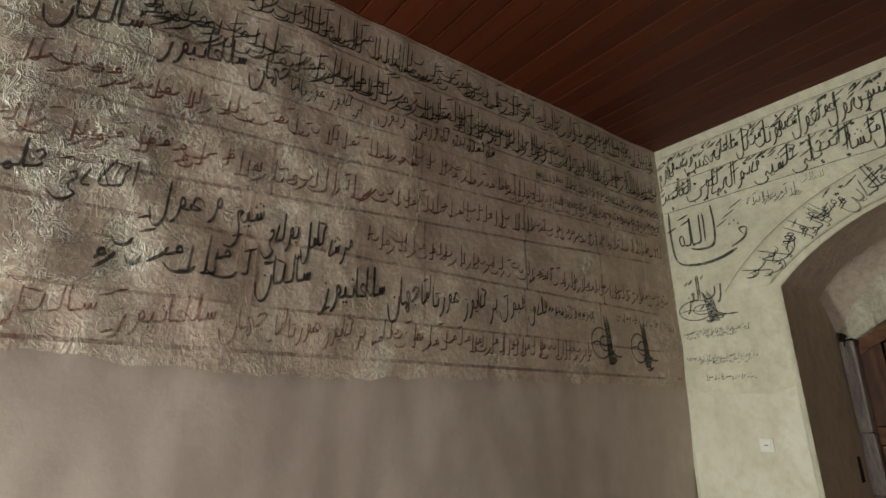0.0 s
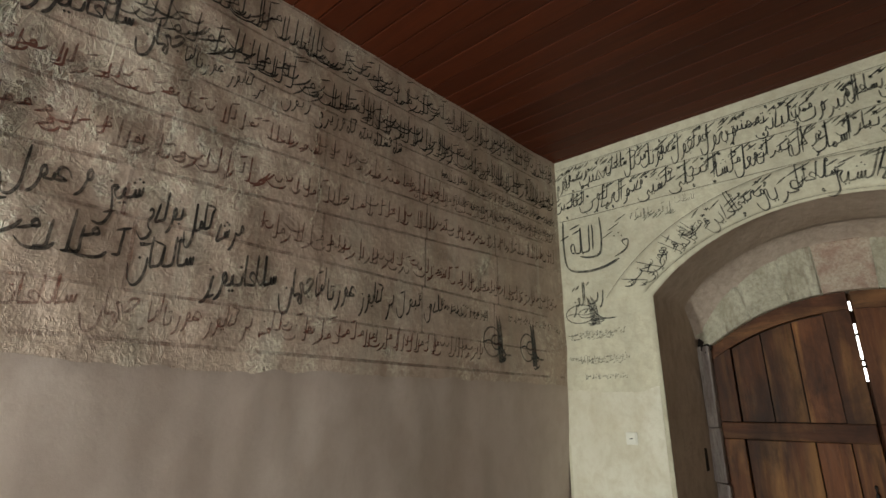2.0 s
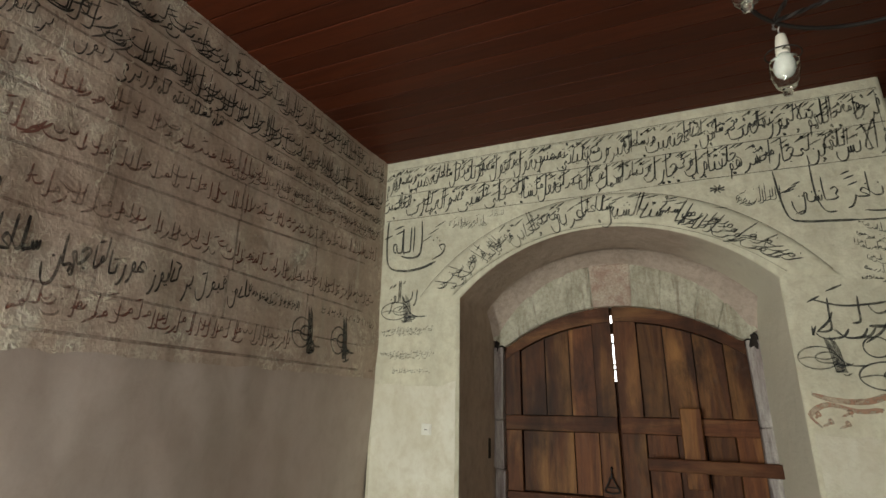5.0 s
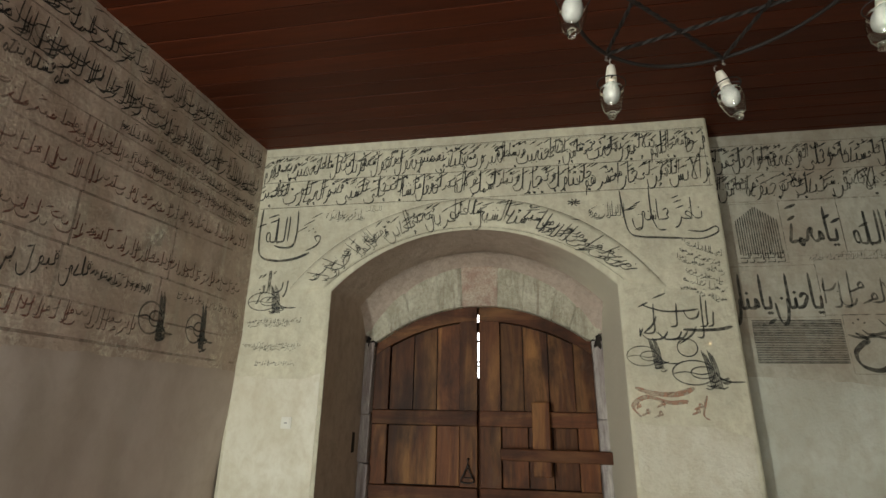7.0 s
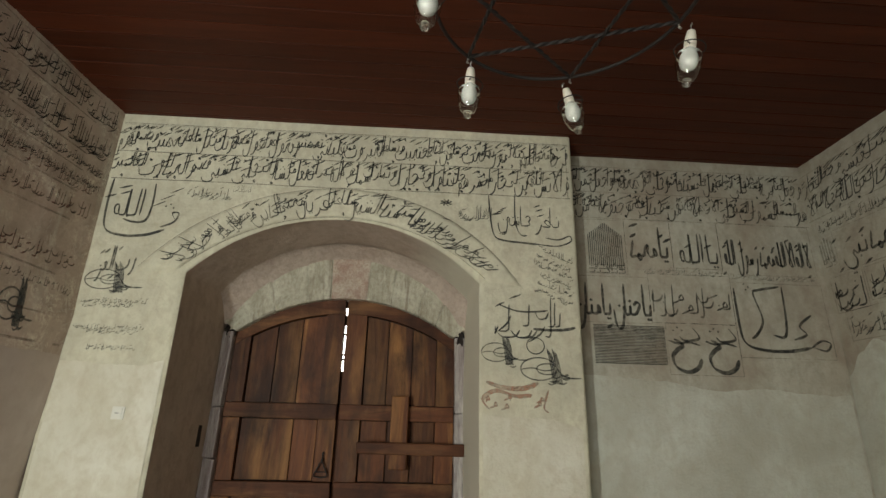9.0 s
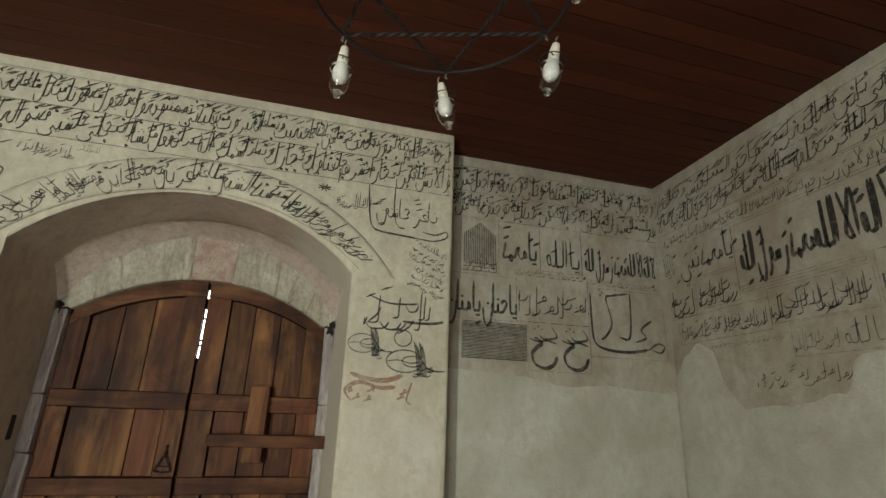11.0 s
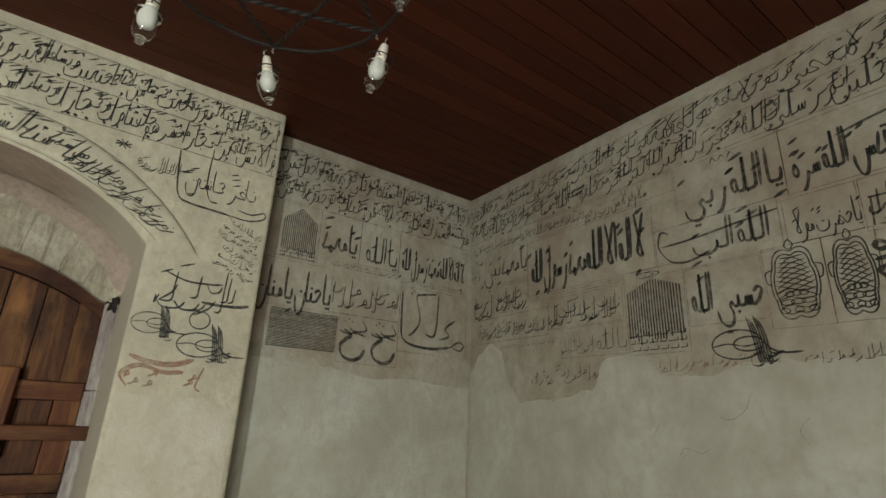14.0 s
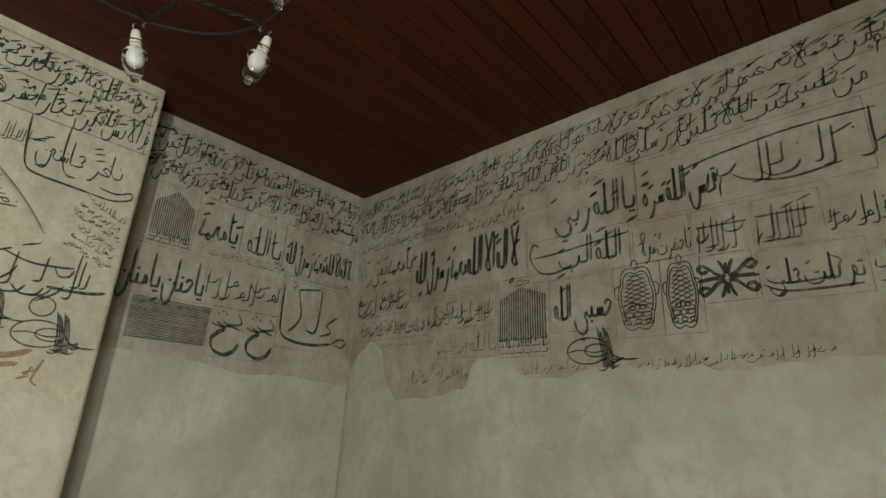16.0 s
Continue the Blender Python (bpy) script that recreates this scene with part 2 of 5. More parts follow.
M_GLASS = glass("clear_lamp_glass", (0.96, 0.97, 0.95))
M_SWITCH = plain("white_switch_plastic", (0.70, 0.68, 0.60), 0.35, 0.0, 0.03)
M_DARK = plain("dark_hollow", (0.02, 0.014, 0.011), 0.9)
# glows by itself; added so the gap between the leaves turns white
M_GLARE = bpy.data.materials.new("glowing_white_backdrop")
M_GLARE.use_nodes = True
M_GLARE.node_tree.nodes["Principled BSDF"].inputs["Base Color"].default_value = (0.8, 0.79, 0.76, 1)
M_GLARE.node_tree.nodes["Principled BSDF"].inputs["Emission Color"].default_value = (1.0, 0.98, 0.93, 1)
M_GLARE.node_tree.nodes["Principled BSDF"].inputs["Emission Strength"].default_value = 4.0
M_GROUND = plain("paving_outside", (0.4, 0.38, 0.34), 0.9, 0.0, 0.2, 3.0)

# ---- mesh helpers ----


def mesh_object(name, bm, material, parent=None, label="", smooth=False):
    me = bpy.data.meshes.new(name)
    bm.normal_update()
    if smooth:
        for f in bm.faces:
            f.smooth = True
    bm.to_mesh(me)
    bm.free()
    me.materials.append(material)
    ob = new(name, me)
    if parent is not None:
        ob.parent = parent
        ob.matrix_parent_inverse = parent.matrix_basis.inverted()
    if label:
        ob["label"] = label
    return ob


def part(name, bm, material, parent, label="", smooth=False):
    return mesh_object(name, bm, material, parent, label, smooth)


def add_box(bm, x0, x1, y0, y1, z0, z1, bevel=0.0, wobble=0.0, seed=0):
    made = bmesh.ops.create_cube(bm, size=1.0)["verts"]
    for v in made:
        v.co = Vector(((x0 + x1) / 2 + v.co.x * (x1 - x0), (y0 + y1) / 2 + v.co.y * (y1 - y0), (z0 + z1) / 2 + v.co.z * (z1 - z0)))
    if wobble:
        for v in made:
            v.co += noise.noise_vector(v.co * 7 + Vector((seed, 0, 0))) * wobble
    if bevel:
        edges = list({e for v in made for e in v.link_edges})
        bmesh.ops.bevel(bm, geom=edges, offset=bevel, segments=2, affect="EDGES", profile=0.6)
    return bm


def box(*a, **k):
    return add_box(bmesh.new(), *a, **k)


def lathe(bm, profile, m=Matrix(), n=20, ring=False):
    """Turn (radius, height) pairs about the z axis of m."""
    rings = []
    for r, z in profile:
        rings.append([bm.verts.new(m @ Vector((r * math.cos(2 * math.pi * i / n), r * math.sin(2 * math.pi * i / n), z))) for i in range(n)])
    for a, b in zip(rings, rings[1:]):
        for i in range(n):
            bm.faces.new((a[i], a[(i + 1) % n], b[(i + 1) % n], b[i]))
    if ring:
        a, b = rings[-1], rings[0]
        for i in range(n):
            bm.faces.new((a[i], a[(i + 1) % n], b[(i + 1) % n], b[i]))
    else:
        bm.faces.new(rings[0][::-1])
        bm.faces.new(rings[-1])
    bmesh.ops.recalc_face_normals(bm, faces=bm.faces[:])
    return bm


def tube(bm, points, radius, n=8, closed=False, twist=0.0, square=0.0):
    """A round or square bar along points; twist turns a square bar as it goes."""
    pts = [Vector(p) for p in points]
    rings = []
    up = Vector((0, 0, 1))
    for i, p in enumerate(pts):
        a = pts[i - 1] if (i or closed) else p
        b = pts[(i + 1) % len(pts)] if (i < len(pts) - 1 or closed) else p
        d = (b - a).normalized()
        ref = up if abs(d.z) < 0.95 else Vector((1, 0, 0))
        s = d.cross(ref).normalized()
        u = s.cross(d)
        ring = []
        for k in range(n):
            w = 2 * math.pi * k / n + twist * i
            rr = radius * (1 + square * math.cos(4 * (w - twist * i)))
            ring.append(bm.verts.new(p + (s * math.cos(w) + u * math.sin(w)) * rr))
        rings.append(ring)
    pairs = list(zip(rings, rings[1:])) + ([(rings[-1], rings[0])] if closed else [])
    for a, b in pairs:
        for k in range(n):
            bm.faces.new((a[k], a[(k + 1) % n], b[(k + 1) % n], b[k]))
    if not closed:
        bm.faces.new(rings[0][::-1])
        bm.faces.new(rings[-1])
    return bm


def sheet(bm, f, us, vs):
    """A grid of quads through f(u, v)."""
    g = [[bm.verts.new(f(u, v)) for v in vs] for u in us]
    for i in range(len(us) - 1):
        for j in range(len(vs) - 1):
            bm.faces.new((g[i][j], g[i + 1][j], g[i + 1][j + 1], g[i][j + 1]))
    return g


def steps(a, b, n):
    return [a + (b - a) * i / n for i in range(n + 1)]


# relief of each wall's face, in metres into the room; c runs along the wall
def relief_left(c, z):
    rough_part = min(1.0, max(0.0, (z - 1.75) / 0.2)) * min(1.0, max(0.0, (c + 1.2) / 0.8)) * min(1.0, max(0.25, (2.2 - c) / 1.8))
    big = noise.noise(Vector((c * 1.1, 3.3, z * 1.1))) * 0.012
    lumps = noise.noise(Vector((c * 4.2, 7.1, z * 4.2))) * 0.016 + noise.noise(Vector((c * 8.5, 1.7, z * 8.5))) * 0.008
    lean = -0.045 * min(1.0, max(0.0, (2.0 - z) / 0.9))
    return lean - SKEW * (XD - c) + big + lumps * rough_part + noise.noise(Vector((c * 3.0, 2.0, z * 1.8))) * 0.006 + noise.noise(Vector((c * 7.0, 6.0, z * 4.0))) * 0.003


def relief_soft(c, z):
    return noise.noise(Vector((c * 1.3, 9.3, z * 1.3))) * 0.007 + noise.noise(Vector((c * 4.5, 5.3, z * 4.5))) * 0.0025


class Face:
    """A wall face: a place on it from the coordinate along it, the height and the distance off it. left: which way a reader's left lies."""

    def __init__(self, axis, value, inward, left, relief):
        self.axis, self.value, self.inward, self.left, self.relief = axis, value, inward, left, relief

    def at(self, c, z, off=0.0):
        d = self.value + self.inward * (self.relief(c, z) + off)
        return Vector((d, c, z)) if self.axis == "x" else Vector((c, d, z))




class SlantedFace(Face):
    """A face whose rows are laid out on a square wall and carried over to the slanting one along lines of sight from the room's middle."""

    def at(self, c, z, off=0.0):
        k = (1.62 + SKEW * (XD - 0.33)) / (1.62 + SKEW * (c - 0.33))
        return Face.at(self, 0.33 + (c - 0.33) * k, 1.64 + (z - 1.64) * k, off)


LEFT_WALL = Face("y", YL, -1, -1, relief_left)
LEFT = SlantedFace("y", YL, -1, -1, relief_left)
DOOR = Face("x", XD, -1, 1, relief_soft)
RECESS = Face("x", XR, -1, 1, relief_soft)
FAR = Face("y", YF, 1, 1, lambda c, z: relief_soft(c, z) + 0.020 * (XR - c) - 0.035 * min(1.0, max(0.0, (2.9 - z) / 0.9)) * max(0.0, 1 - (XR - c)))

# ---- structure ----
bm = bmesh.new()
sheet(bm, lambda u, v: LEFT_WALL.at(u, v), steps(XB - 0.02, XD + 0.03, 210), steps(0, TOP + 0.02, 130))
add_box(bm, XB - 0.4, 4.9, YL + 0.42, YL + 0.8, -0.1, TOP + 0.25)
wall_left = tagged(mesh_object("wall_left", bm, M_LEFT, smooth=True), "old lumpy brown plaster wall with worn painted calligraphy", "wall", kind="structure")

CY, HALF = 0.365, 0.925  # niche: middle and half width
SPRING, CROWN = 2.31, 2.71


def arc(y, half, spring, crown, cy=CY):
    rise = crown - spring
    r = (half * half + rise * rise) / (2 * rise)
    return crown - r + math.sqrt(max(0.0, r * r - min(abs(y - cy), half) ** 2))


def niche(y):
    return arc(y, HALF, SPRING, CROWN)


def rounded(d, r=0.03):
    return -0.012 * max(0.0, 1 - d / r) ** 2


bm = bmesh.new()
sheet(bm, lambda u, v: DOOR.at(u, v, rounded(u - (CY + HALF)) * (v < SPRING)), [CY + HALF + s for s in (0, 0.006, 0.013, 0.021, 0.03)] + steps(CY + HALF + 0.05, YL + 0.03, 14), steps(0, TOP + 0.02, 90))
sheet(bm, lambda u, v: DOOR.at(u, v, rounded(CY - HALF - u) * (v < SPRING) + rounded(u + 1.21, 0.02)), [-1.21, -1.203, -1.196, -1.19] + steps(-1.17, CY - HALF - 0.05, 14) + [CY - HALF - s for s in (0.03, 0.021, 0.013, 0.006, 0)], steps(0, TOP + 0.02, 90))


def over_arch(u, v):
    z = niche(u)
    h = v * (TOP + 0.02 - z)
    return DOOR.at(u, z + h, rounded(h))


sheet(bm, over_arch, steps(CY - HALF, CY + HALF, 60), [0, 0.007, 0.015, 0.025, 0.04, 0.07] + steps(0.1, 1, 26))
add_box(bm, XD + 0.02, 4.9, CY + HALF + 0.03, YL + 0.42, -0.1, TOP + 0.25)
add_box(bm, XD + 0.02, 4.9, -1.21, CY - HALF - 0.03, -0.1, TOP + 0.25)
add_box(bm, XD + 0.02, 4.9, CY - HALF - 0.03, CY + HALF + 0.03, CROWN + 0.06, TOP + 0.25)
add_box(bm, 4.31, 4.9, 1.16, CY + HALF + 0.04, -0.1, CROWN + 0.1)
add_box(bm, 4.31, 4.9, CY - HALF - 0.04, -0.44, -0.1, CROWN + 0.1)
sheet(bm, lambda u, v: Vector((4.318, u, arc(u, 0.835, 2.075, 2.345, 0.36) - 0.012 + v * (CROWN + 0.08 - arc(u, 0.835, 2.075, 2.345, 0.36)))), steps(-0.45, 1.17, 40), (0, 0.5, 1))
wall_door = tagged(mesh_object("wall_door", bm, M_DOOR, smooth=False), "cream plaster wall with painted calligraphy round an arched doorway", "wall", kind="structure")
for p in wall_door.data.polygons:
    p.use_smooth = len(p.vertices) == 4 and p.area < 0.05

bm = bmesh.new()
sheet(bm, lambda u, v: RECESS.at(u, v), steps(YF - 0.03, -1.15, 60), steps(0, TOP + 0.02, 90))
add_box(bm, XR + 0.05, 4.9, YF - 0.4, -1.19, -0.1, TOP + 0.25)
wall_recess = tagged(mesh_object("wall_recess", bm, M_FAR, smooth=True), "set-back beige plaster wall covered in painted calligraphy panels", "wall", kind="structure")

bm = bmesh.new()
sheet(bm, lambda u, v: FAR.at(u, v), steps(XB, XR + 0.03, 120), steps(0, TOP + 0.02, 90))
add_box(bm, XB - 0.4, 4.9, YF - 0.5, YF - 0.05, -0.1, TOP + 0.25)
wall_far = tagged(mesh_object("wall_far", bm, M_FAR, smooth=True), "beige plaster wall with ruled panels of painted calligraphy", "wall", kind="structure")

bm = bmesh.new()
low = YF - 0.1
for mid, half, sill, head in (FILL_OPENING, SLIT_WIN):
    add_box(bm, XB - 0.4, XB, low, mid - half, -0.1, TOP + 0.2)
    add_box(bm, XB - 0.4, XB, mid - half, mid + half, -0.1, sill)
    add_box(bm, XB - 0.4, XB, mid - half, mid + half, head, TOP + 0.2)
    low = mid + half
add_box(bm, XB - 0.4, XB, low, YL + 0.6, -0.1, TOP + 0.2)
wall_back = tagged(mesh_object("wall_back", bm, M_FAR), "plain unseen plaster wall with a slit window and an added fill-light opening", "wall", kind="structure")

tagged(mesh_object("floor", box(XB - 0.4, 4.9, YF - 0.5, YL + 0.8, -0.25, 0), M_FLOOR), "grey stone floor", "floor", kind="structure")
# added glowing sheet behind the door gap, no known wall
tagged(mesh_object("backdrop", box(13.0, 13.4, -14, 14, -0.06, 16), M_GLARE), "added pale glowing backdrop outside, seen through the door gap", "backdrop", kind="structure")
tagged(mesh_object("ground", box(4.9, 60, -40, 40, -0.5, -0.05), M_GROUND), "pale paving outside the door", "ground", kind="structure")

# ceiling: boards along y with open joints, over a dark deck
bm = bmesh.new()
x = XB - 0.1
BOARD = 0.127
k = 0
while x < 4.0:
    dz = 0.0025 * noise.noise(Vector((k * 1.7, 0.3, 0)))
    add_box(bm, x + 0.0022, x + BOARD - 0.0022, YF - 0.15, YL + 0.41, TOP + dz, TOP + 0.022 + dz, bevel=0.006)
    x += BOARD
    k += 1
add_box(bm, XB - 0.4, 4.9, YF - 0.4, YL + 0.41, TOP + 0.05, TOP + 0.2)
ceiling = tagged(mesh_object("ceiling", bm, M_CEIL), "varnished reddish-brown wooden board ceiling", "ceiling", kind="structure")

# niche lining, rim and stone arch
bm = bmesh.new()


def lining(u, x):
    """u from 0 to 3: left jamb up, along the soffit, right jamb down."""
    dx = (x - XD) / 0.7
    half = HALF - 0.025 * dx
    if u <= 1:
        y, z = CY + half, u * SPRING
    elif u < 2:
        a = (u - 1.5) * 2
        y = CY - half * a
        z = arc(y, half, SPRING, CROWN + 0.01 * dx)
    else:
        y, z = CY - half, (3 - u) * SPRING
    n = noise.noise(Vector((x * 2.5, y * 2.5, z * 2.5))) * 0.008 + noise.noise(Vector((x * 8, y * 8, z * 8))) * 0.003
    inward = Vector((0, CY - y, 1.7 - z)).normalized()
    return Vector((x, y, z)) + inward * n * (0 if x < XD + 0.02 else 1)


DEPTHS = [XD + 0.010, XD + 0.03] + steps(XD + 0.08, 4.26, 12)
sheet(bm, lining, steps(0, 1, 20) + steps(1, 2, 60)[1:] + steps(2, 3, 24)[1:], DEPTHS)
part("niche_lining", bm, M_NICHE, wall_door, "plastered door niche, mauve-brown, paler cream along one jamb", True)

DX = 4.25  # face of the door leaves
DHALF, DSPRING, DCROWN, DCY = 0.835, 2.075, 2.345, 0.36


def door_top(y):
    return arc(y, DHALF, DSPRING, DCROWN, DCY)


def stone_top(y):
    return arc(y, 0.85, 2.13, 2.655, DCY) + 0.012 * noise.noise(Vector((y * 5.0, 8.8, 0))) + 0.006 * noise.noise(Vector((y * 17.0, 2.8, 0)))


bm = bmesh.new()


def fillet(u, v):
    z0, z1 = stone_top(u) - 0.02, niche(u) - 0.004
    curve = 1 - (1 - v) ** 1.6
    n = noise.noise(Vector((u * 6, v * 3, 2))) * 0.008 + noise.noise(Vector((u * 19, v * 8, 5))) * 0.004
    return Vector((DX - 0.05 - 0.20 * v + n, u, z0 + (z1 - z0) * curve))


sheet(bm, fillet, steps(CY - HALF + 0.02, CY + HALF - 0.02, 90), steps(0, 1, 8))
part("inner_rim", bm, M_PINK, wall_door, "pinkish plaster above the stone arch", True)

bm = bmesh.new()
sheet(bm, lambda u, v: Vector((DX - 0.058, u, door_top(u) - 0.01 + v * (stone_top(u) - door_top(u) + 0.02))), steps(DCY - 0.86, DCY + 0.86, 50), (0, 0.5, 1))
part("mortar", bm, M_STONE, wall_door, "grey mortar between the stones")
# voussoirs: from the left spring to the right one
edges = (0.0, 0.17, 0.315, 0.42, 0.585, 0.70, 0.83, 0.91, 1.0)
for i, (a, b) in enumerate(zip(edges, edges[1:])):
    bm = bmesh.new()
    ya, yb = DCY + 0.86 - 1.72 * a - 0.002, DCY + 0.86 - 1.72 * b + 0.002
    out = 0.014 * noise.noise(Vector((i * 2.3, 1, 1)))

    def stone(u, v, ya=ya, yb=yb, out=out):
        y = ya + (yb - ya) * u
        lo, hi = door_top(y) - 0.012, stone_top(y)
        edge = min(u, 1 - u) * 0.2
        dent = 0.007 * max(0, 1 - edge / 0.012) + 0.01 * max(0.0, 1 - min(v, 1 - v) * 0.3 / 0.015)
        return Vector((DX - 0.07 - out + dent + noise.noise(Vector((y * 9, v * 4, i))) * 0.006, y + (v - 0.5) * (y - DCY) * 0.10, lo + (hi - lo) * v))
    sheet(bm, stone, (0, 0.05, 0.2, 0.35, 0.5, 0.65, 0.8, 0.95, 1), (0, 0.05, 0.2, 0.4, 0.6, 0.8, 0.95, 1))
    res = bmesh.ops.extrude_face_region(bm, geom=bm.faces[:])
    for v in res["geom"]:
        if isinstance(v, bmesh.types.BMVert):
            v.co.x = DX + 0.1
    bmesh.ops.recalc_face_normals(bm, faces=bm.faces[:])
    part("voussoir", bm, M_STONE_RED if i == 3 else M_STONE, wall_door, "", False)

for y0, y1 in ((1.188, 1.262), (-0.54, -0.465)):
    bm = bmesh.new()
    cut = [0.0, 0.62, 1.18, 1.52, 2.06]
    for za, zb in zip(cut, cut[1:]):
        add_box(bm, DX - 0.06, DX + 0.2, y0, y1, za + 0.001, zb - 0.001, bevel=0.012, wobble=0.016, seed=za)
    part("door_post", bm, M_POST, wall_door, "flaking white-painted stone door post")

# ---- the door ----
door = tagged(new("door_1"), "closed double-leaf arched door of aged brown planks", "door", kind="structure")
door.location = (DX, DCY, 0)
bpy.context.view_layer.update()


def arched(bm, y0, y1, z0, inset, x0, x1, n=16):
    """A board from z0 up to the arch less inset, between y0 and y1."""
    us = steps(y0, y1, n)
    front = [(Vector((x0, y, z0)), Vector((x0, y, door_top(y) - inset))) for y in us]
    rows = []
    for lo, hi in front:
        rows.append([bm.verts.new(p) for p in (lo, hi, hi + Vector((x1 - x0, 0, 0)), lo + Vector((x1 - x0, 0, 0)))])
    for a, b in zip(rows, rows[1:]):
        for i in range(4):
            bm.faces.new((a[i], b[i], b[(i + 1) % 4], a[(i + 1) % 4]))
    bm.faces.new(rows[0][::-1])
    bm.faces.new(rows[-1])
    bmesh.ops.recalc_face_normals(bm, faces=bm.faces[:])
    return bm


def rim(bm, y0, y1, inset, width, x0, x1, n=18):
    """A curved rail that follows the arch."""
    rows = []
    for y in steps(y0, y1, n):
        z = door_top(y) - inset
        rows.append([bm.verts.new((x, y, zz)) for x, zz in ((x0, z), (x0, z - width), (x1, z - width), (x1, z))])
    for a, b in zip(rows, rows[1:]):
        for i in range(4):
            bm.faces.new((a[i], b[i], b[(i + 1) % 4], a[(i + 1) % 4]))
    bm.faces.new(rows[0][::-1])
    bm.faces.new(rows[-1])
    bmesh.ops.recalc_face_normals(bm, faces=bm.faces[:])
    return bm


RAILS = ((1.455, 1.56), (0.94, 1.04), (0.06, 0.22))


def leaf(side, inner, outer, stile_in, stile_out, upper, lower):
    """One door leaf from its meeting edge (inner) to its hinge edge (outer); upper, lower: where the planks of its panels meet."""
    # near-black backing puts the shade of the plank gaps into its colour
    body = part("leaf", arched(bmesh.new(), min(inner, outer), max(inner, outer), 0.02, 0.03, DX + 0.068, DX + 0.08), M_DARK, door)
    s = 1 if outer > inner else -1
    a, b = inner + s * stile_in, outer - s * stile_out
    part("arched_rail", rim(bmesh.new(), min(inner, outer), max(inner, outer), 0.0, 0.118, DX, DX + 0.07), M_RAIL, body)
    for p, q in ((inner, a), (outer, b)):
        lo, hi = sorted((p, q))
        part("stile", arched(bmesh.new(), lo, hi, RAILS[0][1] + 0.002, 0.12, DX + 0.004, DX + 0.07, 6), M_DOORWOOD, body)
        for z0, z1 in ((RAILS[1][1], RAILS[0][0]), (RAILS[2][1], RAILS[1][0])):
            part("stile", box(DX + 0.004, DX + 0.07, lo, hi, z0 + 0.002, z1 - 0.002, bevel=0.004, wobble=0.004, seed=z0 + lo), M_DOORWOOD, body)
    for z0, z1 in RAILS:
        part("rail", box(DX - 0.008, DX + 0.07, min(inner, outer), max(inner, outer), z0, z1, bevel=0.007, wobble=0.009, seed=z0 + side), M_RAIL, body)
    for fractions, panels in ((upper, ()), (lower, ((RAILS[1][1], RAILS[0][0]), (RAILS[2][1], RAILS[1][0])))):
        cuts = [a + (b - a) * f for f in fractions]
        for p, q in zip(cuts, cuts[1:]):
            lo, hi = min(p, q) + 0.0035, max(p, q) - 0.0035
            if lo - 0.0035 in (a, b):
                lo += 0.004
            if hi + 0.0035 in (a, b):
                hi -= 0.004
            push = 0.014 * random.random()
            if not panels:
                part("plank", arched(bmesh.new(), lo, hi, RAILS[0][1] + 0.004, 0.126, DX + 0.034 + push, DX + 0.066, 5), M_DOORWOOD, body)
            for zb, zt in panels:
                part("plank", box(DX + 0.034 + push, DX + 0.066, lo, hi, zb + 0.005, zt - 0.006, bevel=0.004), M_DOORWOOD, body)
    return body


MEET = 0.368
leaf(1, MEET + 0.018, 1.19, 0.13, 0.12, (0.0, 0.33, 0.66, 1.0), (0.0, 0.32, 1.0))
leaf(2, MEET - 0.004, -0.465, 0.15, 0.135, (0.0, 0.32, 0.66, 1.0), (0.0, 0.36, 0.68, 1.0))
# strip behind the meeting edges, with small tabs across the gap
for z0, z1, y1 in ((0.02, 1.545, 0.032), (1.545, 1.80, 0.032), (1.80, 2.285, 0.006), (2.145, 2.225, 0.032), (2.07, 2.085, 0.032), (1.915, 1.93, 0.032), (1.88, 1.895, 0.032), (2.285, 2.35, 0.032)):
    part("meeting_strip", box(DX + 0.071, DX + 0.078, MEET - 0.03, MEET + y1, z0, z1), M_DOORWOOD, door)
# wooden bolt and its keeper
part("keeper", box(DX - 0.075, DX, -0.135, -0.012, 1.135, 1.625, bevel=0.008, wobble=0.006), M_DOORWOOD, door, "wooden keeper block nailed over the bolt")
part("bolt", box(DX - 0.125, DX - 0.08, -0.60, 0.215, 1.235, 1.315, bevel=0.01, wobble=0.008), M_RAIL, door, "thick sliding wooden bolt")
# ring pull
STIRRUP = ((-0.012, 1.165), (-0.018, 1.145), (-0.040, 1.105), (-0.048, 1.085), (-0.040, 1.078), (0.0, 1.072), (0.040, 1.078), (0.048, 1.085), (0.040, 1.105), (0.018, 1.145), (0.012, 1.165), (0.0, 1.17))
pull = part("ring_pull", tube(bmesh.new(), [(DX - 0.024, 0.455 + a, b) for a, b in STIRRUP], 0.0055, 6, True), M_IRON, door, "iron stirrup-shaped pull", True)
part("shank", tube(bmesh.new(), [(DX - 0.026, 0.455, 1.165), (DX - 0.022, 0.452, 1.19), (DX - 0.014, 0.452, 1.225), (DX + 0.02, 0.452, 1.235)], 0.008, 6), M_IRON, pull)
part("crossbar", tube(bmesh.new(), [(DX - 0.024, 0.455 - 0.034, 1.108), (DX - 0.024, 0.455 + 0.034, 1.108)], 0.004, 6), M_IRON, pull)
